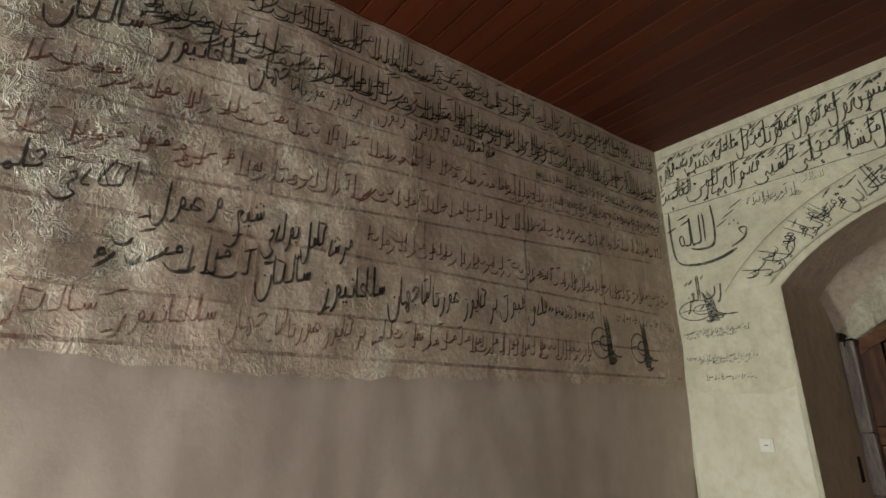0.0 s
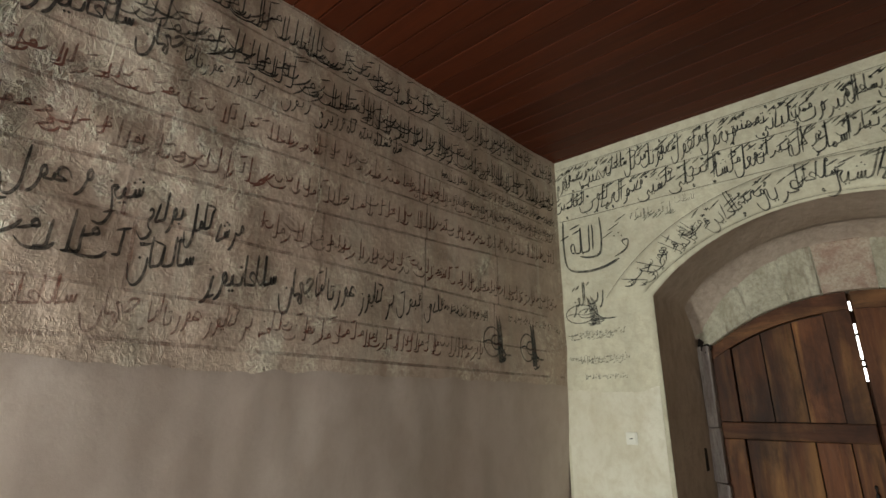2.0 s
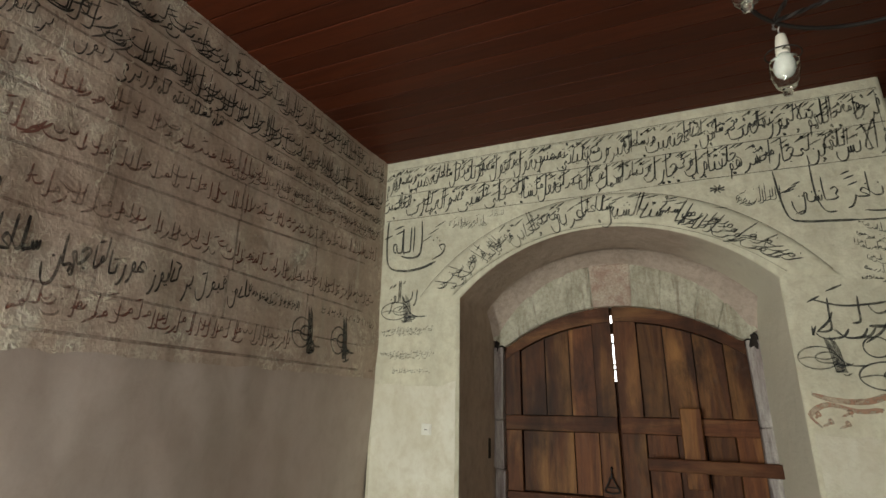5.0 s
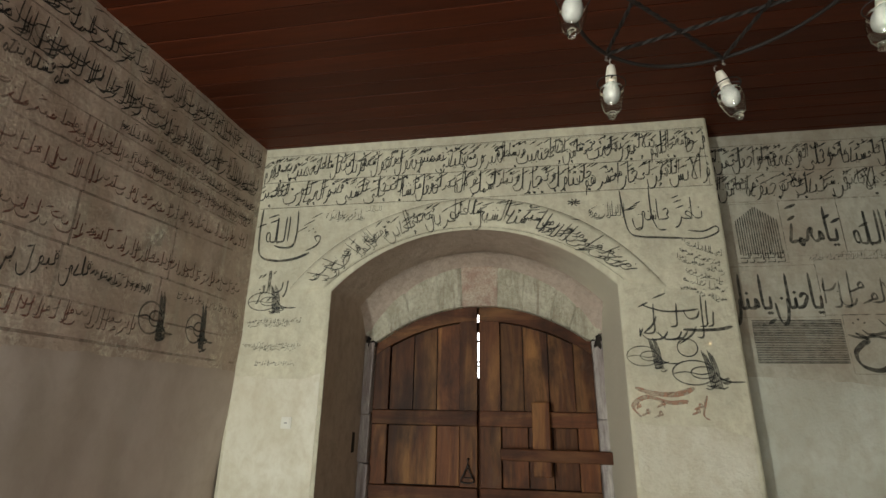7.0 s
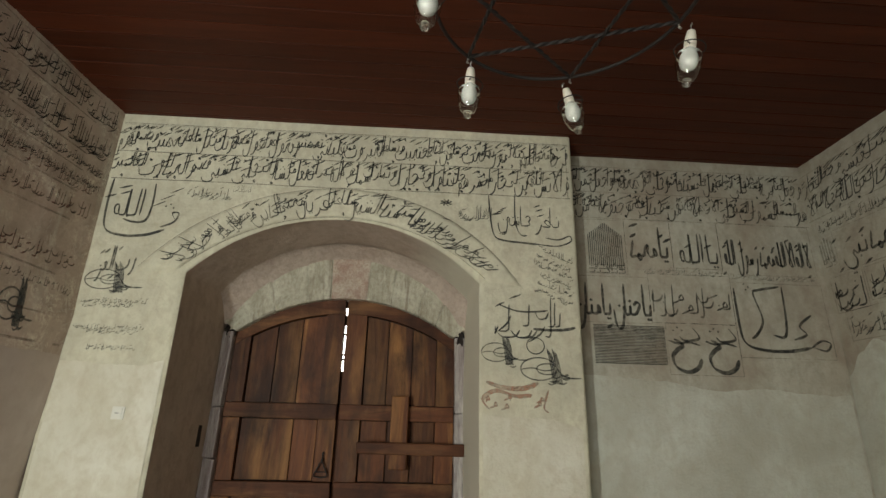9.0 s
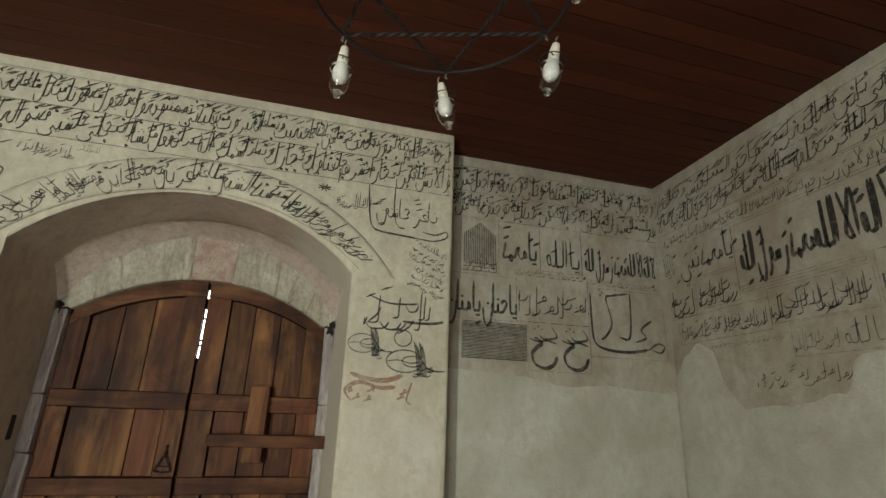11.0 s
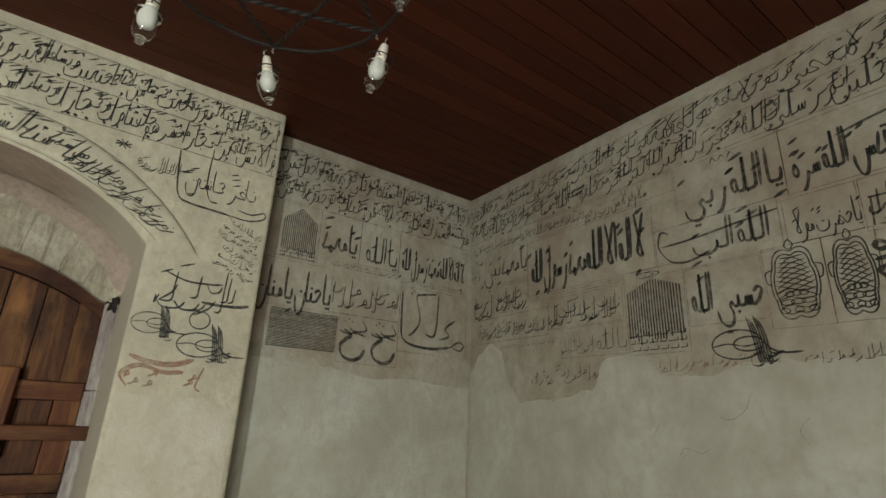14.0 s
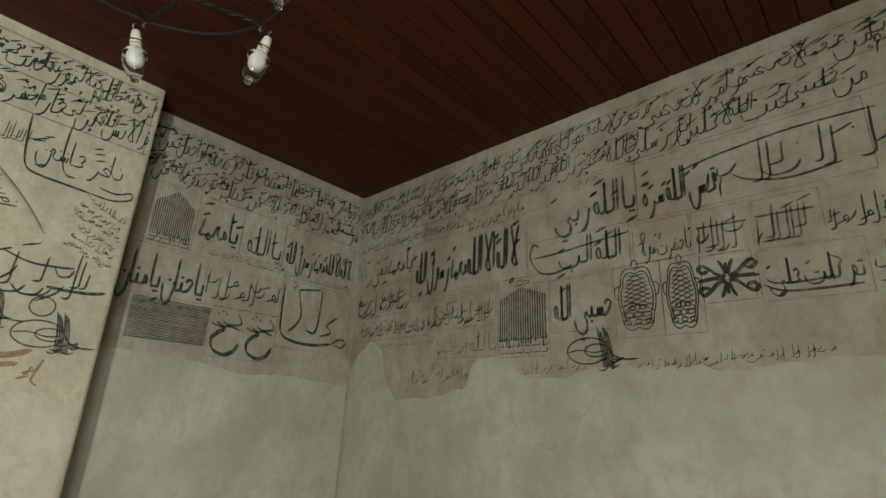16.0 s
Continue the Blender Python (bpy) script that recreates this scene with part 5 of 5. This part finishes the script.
for c in (-1.92, -2.18):
    p.stroke([(c - 0.16, 2.12), (c - 0.20, 2.05), (c - 0.10, 2.03), (c - 0.06, 2.06)], 0.019)
    p.stroke([(c - 0.02, 2.04), (c - 0.08, 2.00), (c - 0.04, 1.97), (c, 1.92), (c - 0.02, 1.85), (c - 0.10, 1.82), (c - 0.17, 1.85), (c - 0.20, 1.91)], 0.031)
    p.stroke([(c + 0.02, 2.03), (c - 0.05, 2.01), (c - 0.12, 2.02), (c - 0.2, 2.0)], 0.018)
    for a in (0.0, 0.03, 0.06):
        p.dot(c - 0.02 - a, 2.10 + (0.02 if a == 0.03 else 0), 0.013)
p.done("inscription", INK, wall_recess, "large looped painted letters")
p = Pen(RECESS)
p.stroke([(-2.42, 2.42), (-2.425, 2.15), (-2.45, 2.03), (-2.56, 1.985), (-2.75, 1.98), (-2.92, 2.01)], 0.026)
p.stroke([(-2.92, 2.01), (-3.0, 2.06), (-3.06, 2.04), (-3.02, 1.99), (-2.94, 2.01)], 0.016)
p.stroke([(-2.76, 2.44), (-2.60, 2.41), (-2.56, 2.38), (-2.60, 2.2), (-2.55, 2.10), (-2.50, 2.06)], 0.020)
p.stroke([(-2.78, 2.44), (-2.77, 2.2), (-2.74, 2.08), (-2.66, 2.09)], 0.022)
p.stroke([(-2.96, 2.24), (-2.86, 2.16), (-2.90, 2.10), (-2.80, 2.06)], 0.019)
for c, z in ((-2.50, 2.45), (-2.53, 2.43), (-2.51, 2.41)):
    p.dot(c, z, 0.014)
p.done("inscription", INK, wall_recess, "large sweeping painted letters")

# ---- writing on the far wall ----
rules = Pen(FAR)
for z in (3.325, 3.14, 2.955):
    rules.rule(-0.2, z, 3.77, z, 0.006)
for c0, z0, c1, z1 in ((0.14, 2.57, 1.18, 2.93), (1.18, 2.58, 1.76, 2.93), (1.93, 2.36, 3.02, 2.79), (3.02, 2.52, 3.60, 2.82), (1.24, 2.31, 1.92, 2.58), (0.92, 2.32, 1.22, 2.55), (0.64, 2.30, 0.91, 2.55), (0.36, 2.29, 0.63, 2.54), (2.16, 1.85, 1.77, 2.36), (1.36, 1.98, 1.76, 2.30), (1.09, 1.92, 1.35, 2.32), (0.89, 1.92, 1.09, 2.32), (0.66, 2.06, 0.89, 2.30), (0.24, 2.04, 0.64, 2.28), (3.02, 2.28, 3.42, 2.50), (3.44, 2.25, 3.72, 2.50), (2.82, 2.05, 3.66, 2.25), (2.18, 2.08, 2.82, 2.30), (2.15, 1.87, 2.70, 2.07), (1.77, 2.81, 2.9, 2.94), (2.2, 2.32, 3.0, 2.34)):
    rules.panel(c0, z0, c1, z1)
rules.done("ruled_lines", RULE, wall_far)
write(FAR, "allhm ya mn nemh la tHcI wamrh la yecI wnwrh la yvfI wlvfh la yxfI ya mn flq albHr lmwsI waHyI almyt leysI wjel alnar", -0.15, 3.77, 3.175, 0.145, 0.070, INK, marks=0.75, stacked=True)
write(FAR, "mn glbny ktb allh laglbn ana wrsly an allh qwy ezyz allh akbr allh akbr allh aez mn xlqh jmyea allh aez mma axaf waHDr aewD ballh alDy la alh ala", 0.1, 3.77, 2.988, 0.145, 0.070, INK, marks=0.75, stacked=True)
write(FAR, "slam qwla mn rb rHym", 1.95, 2.45, 2.84, 0.09, 0.08, INK_SOFT, marks=0.3)
bars(FAR, 2.45, 3.7, 2.845, 0.085, 6.4, 0.07, INK_SOFT)
bars(FAR, -0.1, 0.75, 2.64, 0.27, 4.2, 0.05, INK, label="large painted strokes with long sweeping tails")
p = Pen(FAR)
p.stroke([(0.10, 2.86), (0.4, 2.87), (0.75, 2.84), (0.95, 2.80)], 0.013)
p.stroke([(0.25, 2.64), (0.45, 2.62), (0.62, 2.66), (0.70, 2.72)], 0.014)
p.done("inscription", INK, wall_far, "long painted sweeps")
write(FAR, "qds allh srh", 0.76, 1.16, 2.65, 0.19, 0.095, INK)
write(FAR, "ya allh rby", 1.19, 1.74, 2.67, 0.20, 0.115, INK)
p = Pen(FAR)
for k in range(3):
    p.stroke([(1.40 + 0.05 * k, 2.89), (1.42 + 0.05 * k, 2.92), (1.44 + 0.05 * k, 2.89)], 0.009)
p.done("inscription", INK, wall_far, "small vowel marks")
write(FAR, "allh alb", 1.29, 1.72, 2.39, 0.17, 0.11, INK)
p = Pen(FAR)
p.stroke([(1.24, 2.52), (1.45, 2.50), (1.7, 2.475), (1.88, 2.47)], 0.014)
p.stroke([(1.60, 2.385), (1.72, 2.35), (1.83, 2.37), (1.90, 2.47), (1.88, 2.56), (1.83, 2.54)], 0.015)
p.done("inscription", INK, wall_far, "long crossing painted stroke")
write(FAR, "la alh ala allh", 1.99, 2.46, 2.46, 0.28, 0.10, INK, marks=0.2, label="bold black painted line of calligraphy")
write(FAR, "mHmd rswl allh", 2.45, 2.99, 2.47, 0.25, 0.105, INK, marks=0.6, label="bold black painted line of calligraphy")
write(FAR, "ya mHmd nby", 3.03, 3.58, 2.61, 0.20, 0.095, INK)
lattice(FAR, 3.62, 3.74, 2.58, 2.80, 5, 0.05, INK_PALE, 0.3)
bars(FAR, 3.46, 3.70, 2.27, 0.21, 9.0, 0.07, INK, upright=0.6)
bars(FAR, 3.04, 3.40, 2.30, 0.18, 9.6, 0.065, INK, upright=0.6)
bars(FAR, 2.84, 3.64, 2.09, 0.12, 8.0, 0.06, INK_SOFT)
bars(FAR, 2.20, 2.81, 2.11, 0.17, 9.0, 0.06, INK_SOFT, upright=0.65)
bars(FAR, 2.42, 2.69, 1.90, 0.14, 8.0, 0.05, INK_PALE)
write(FAR, "ya llh", 2.17, 2.42, 1.91, 0.13, 0.06, INK_SOFT)
bars(FAR, 2.39, 3.0, 1.71, 0.12, 4.0, 0.055, INK, upright=0.3)
bars(FAR, 2.75, 3.35, 1.98, 0.05, 4.8, 0.05, INK_PALE, upright=0.3)
lattice(FAR, 2.15, 1.79, 1.865, 2.30, 20, 0.07, INK, 0.24)
p = Pen(FAR)
for k in (0.0, 0.04):
    p.stroke([(1.97 - 0.06 + k, 2.325), (1.97 + k, 2.345), (1.97 + 0.05 + k, 2.325), (1.97 + k, 2.305), (1.91 + k, 2.325)], 0.005, 0.3, False, 2)
p.done("inscription", INK, wall_far, "small lozenge over the lattice")
write(FAR, "Hsby allh", 1.37, 1.75, 2.06, 0.21, 0.095, INK, marks=0.2)
tughra(FAR, 1.66, 1.24, 1.75, 2.02, INK)
knot(FAR, 1.225, 2.13, 0.21, 0.36)
knot(FAR, 0.99, 2.12, 0.155, 0.36)
rosette(FAR, 0.775, 2.175, 0.22, 0.19, 0.022, 8)
write(FAR, "twklt elI", 0.26, 0.62, 2.115, 0.12, 0.10, INK)
p = Pen(FAR)
p.stroke([(0.27, 2.08), (0.40, 2.075), (0.55, 2.08), (0.63, 2.12)], 0.014)
p.stroke([(0.36, 2.125), (0.46, 2.115), (0.58, 2.12), (0.62, 2.15)], 0.012)
p.done("inscription", INK, wall_far, "long flat painted strokes")
write(FAR, "ya HCrt mwla", 0.92, 1.19, 2.365, 0.12, 0.08, INK)
for c0, c1 in ((0.66, 0.885), (0.385, 0.62)):
    bars(FAR, c0, c1, 2.325, 0.19, 9.0, 0.06, INK_SOFT, upright=0.7)
    q = Pen(FAR)
    q.rule(c0, 2.45, c1, 2.455, 0.010)
    q.done("inscription", INK, wall_far, "crossing painted bar")
bars(FAR, 0.10, 0.35, 2.33, 0.14, 6.4, 0.07, INK)
bars(FAR, 0.10, 0.22, 2.08, 0.2, 4.8, 0.05, INK)
bars(FAR, 0.41, 1.24, 1.79, 0.065, 3.6, 0.07, INK_SOFT, slope=-0.05, upright=0.35)
bars(FAR, 1.46, 1.98, 1.75, 0.08, 3.5, 0.07, RED_PALE, upright=0.25)

# ---- writing on the left wall: two slanting black bands, ruled rows of black and red ----
OFF = 0.004


def row(z1, z3):
    """Height of a ruled line at a place along the left wall, from its heights at 1 m and 3 m."""
    return lambda c: z1 + (z3 - z1) * (c - 1) / 2


R_TOP, R_B1, R_B2, R_A, R_B, R_C, R_D, R_E = row(3.26, 3.355), row(3.045, 3.175), row(2.845, 2.955), row(2.74, 2.845), row(2.56, 2.70), row(2.36, 2.52), row(2.185, 2.205), row(1.96, 1.98)
rules = Pen(LEFT, OFF)
for r_, w in ((R_TOP, 0.008), (R_B1, 0.009), (R_B2, 0.010), (R_A, 0.008), (R_B, 0.011), (R_C, 0.012), (R_D, 0.012), (R_E, 0.010), (row(1.815, 1.825), 0.013)):
    for c in steps(-0.3, 3.25, 8)[:-1]:
        rules.rule(c, r_(c), c + 3.55 / 8, r_(c + 3.55 / 8), w)
rules.rule(3.46, 1.83, 3.40, 1.83, 0.012)
for c in (0.72, 1.38, 2.0, 2.62):
    for lo, hi in ((R_B, R_A), (R_C, R_B), (R_D, R_C), (R_E, R_D)):
        if rnd.random() < 0.75:
            cc = c + 0.1 * rnd.random()
            rules.rule(cc, lo(cc), cc, hi(cc), 0.012)
rules.done("ruled_lines", RED_RULE, wall_left, "faded red ruled lines")


def left_row(kind, content, right, left, r_, lift, h, pen, material, marks=0.15, density=4.0):
    slope = (r_(left) - r_(right)) / (left - right)
    if kind == "w":
        write(LEFT, content, right, left, r_(right) + lift + 0.008, h * 0.92, pen * 1.08, material, slope, marks, off=OFF, hang=0.42)
    else:
        bars(LEFT, right, left, r_(right) + lift, h, density, pen, material, slope, OFF)


left_row("b", "", 3.46, -0.3, R_B1, 0.03, 0.165, 0.05, INK_BAND, density=10.0)
left_row("b", "", 3.46, 0.35, R_B2, 0.03, 0.165, 0.05, INK_BAND, density=11.0)
# the upper black line
left_row("w", "Sah eSgah bndh gah wzyry".replace("g", "k"), 1.90, 1.36, R_A, 0.045, 0.10, 0.085, INK_BROWN)
left_row("w", "zbwn", 1.36, 1.21, R_A, 0.05, 0.08, 0.08, INK_BROWN)
left_row("w", "br kdaywz cwrta ama", 1.15, 0.84, R_A, 0.045, 0.075, 0.08, INK_BROWN)
left_row("w", "jhan slvanywz", 0.84, 0.40, R_A, 0.05, 0.125, 0.085, INK_BROWN)
left_row("w", "salkan", 0.36, 0.10, R_A, 0.05, 0.125, 0.085, INK_BROWN)
left_row("b", "", 3.44, 2.2, R_A, 0.02, 0.07, 0.07, INK_BROWN, density=7.0)
left_row("b", "", 3.44, 2.3, R_B, 0.06, 0.06, 0.07, INK_BROWN, density=6.0)
# red rows
for r_, lo, hi in ((R_B, 0.1, 2.25), (R_C, -0.1, 3.4)):
    left_row("b", "", hi, lo, r_, 0.05, 0.105, 0.085, RED, density=4.6)
left_row("b", "", 3.4, 1.2, R_D, 0.05, 0.105, 0.085, RED, density=4.6)
left_row("b", "", 3.4, 2.0, R_B, 0.02, 0.09, 0.07, RED, density=4.0)
# middle black lines
left_row("w", "mrSd kaml bwldy", 1.14, 0.80, R_D, -0.005, 0.125, 0.08, INK_BROWN)
left_row("w", "Syx wcwl", 0.81, 0.46, R_D, 0.035, 0.125, 0.08, INK_BROWN)
left_row("w", "akladI elmI", 0.43, 0.04, R_D, 0.05, 0.105, 0.085, INK_BROWN)
bars(LEFT, 0.83, 0.37, 2.045, 0.13, 4.5, 0.085, INK_BROWN, 0.04, OFF)
left_row("w", "salkan", 0.99, 0.79, R_E, 0.075, 0.125, 0.082, INK_BROWN)
left_row("w", "jhan slvanywz", 1.45, 1.01, R_E, 0.06, 0.14, 0.085, INK_BROWN)
left_row("w", "br kdaywz cwrta ama", 1.88, 1.45, R_E, 0.085, 0.115, 0.085, INK_BROWN)
left_row("w", "qldq qbwl", 2.22, 1.88, R_E, 0.10, 0.105, 0.082, INK_BROWN)
left_row("b", "", 2.60, 2.22, R_E, 0.12, 0.06, 0.09, INK_BROWN, density=6.0)
tughra(LEFT, 2.55, 2.82, 1.86, 2.16, INK_SOFT, OFF)
tughra(LEFT, 2.92, 3.18, 1.86, 2.16, INK_SOFT, OFF)
bars(LEFT, 3.42, 2.8, 2.12, 0.06, 3.0, 0.08, INK_BROWN, 0.0, OFF)
# lowest red row
left_row("w", "salkan", 0.40, 0.15, R_E, -0.085, 0.085, 0.085, RED)
left_row("w", "jhan slvanywz", 0.86, 0.42, R_E, -0.085, 0.10, 0.085, RED)
left_row("w", "br kdaywz cwrta ama", 1.22, 0.88, R_E, -0.085, 0.085, 0.085, RED)
left_row("b", "", 2.55, 1.25, R_E, -0.09, 0.10, 0.09, RED, density=4.6)
left_row("b", "", 0.14, -0.25, R_E, -0.085, 0.1, 0.09, RED, density=4.6)

# bare scratches and drips on the left wall
for pts, w in ((((1.30, 3.22), (1.36, 3.05), (1.42, 2.92), (1.40, 2.75), (1.38, 2.62), (1.44, 2.50), (1.42, 2.34)), 0.022), (((1.78, 3.12), (1.80, 3.05), (1.775, 2.99)), 0.016), (((0.93, 2.80), (0.95, 2.74), (0.94, 2.66)), 0.014), (((0.62, 2.55), (0.64, 2.46), (0.62, 2.36)), 0.014), (((1.05, 2.44), (1.06, 2.34), (1.04, 2.2)), 0.010), (((1.60, 2.70), (1.61, 2.6), (1.59, 2.52)), 0.008)):
    p = Pen(LEFT, 0.006)
    for (c0, z0), (c1, z1) in zip(pts, pts[1:]):
        for k in range(9):
            f = k / 9
            if rnd.random() < 0.18:
                continue
            c, z = c0 + (c1 - c0) * f + rnd.gauss(0, w * 0.28), z0 + (z1 - z0) * f
            drop, side = (z1 - z0) / 9 * (1.0 + rnd.random()), rnd.gauss(0, w * 0.35)
            p.stroke([(c, z), (c + side, z + drop * 0.5), (c + side * 0.3, z + drop)], w * (0.12 + 0.5 * rnd.random() ** 2), 0.5, True, 3)
    p.done("scratch", M_SCRATCH, wall_left, "bare white scratch in the plaster")
# cracks in the whitewash of the far wall
for pts in (((1.50, 1.62), (1.53, 1.55), (1.60, 1.50), (1.66, 1.51)), ((1.26, 1.52), (1.31, 1.46), (1.28, 1.40)), ((1.72, 1.36), (1.78, 1.33), (1.86, 1.35), (1.9, 1.30)), ((2.0, 1.46), (2.04, 1.40), (2.02, 1.36))):
    p = Pen(FAR, 0.0065)
    p.stroke(pts, 0.0022, 0.3)
    p.done("crack", RULE_GREY, wall_far, "hairline crack in the whitewash")
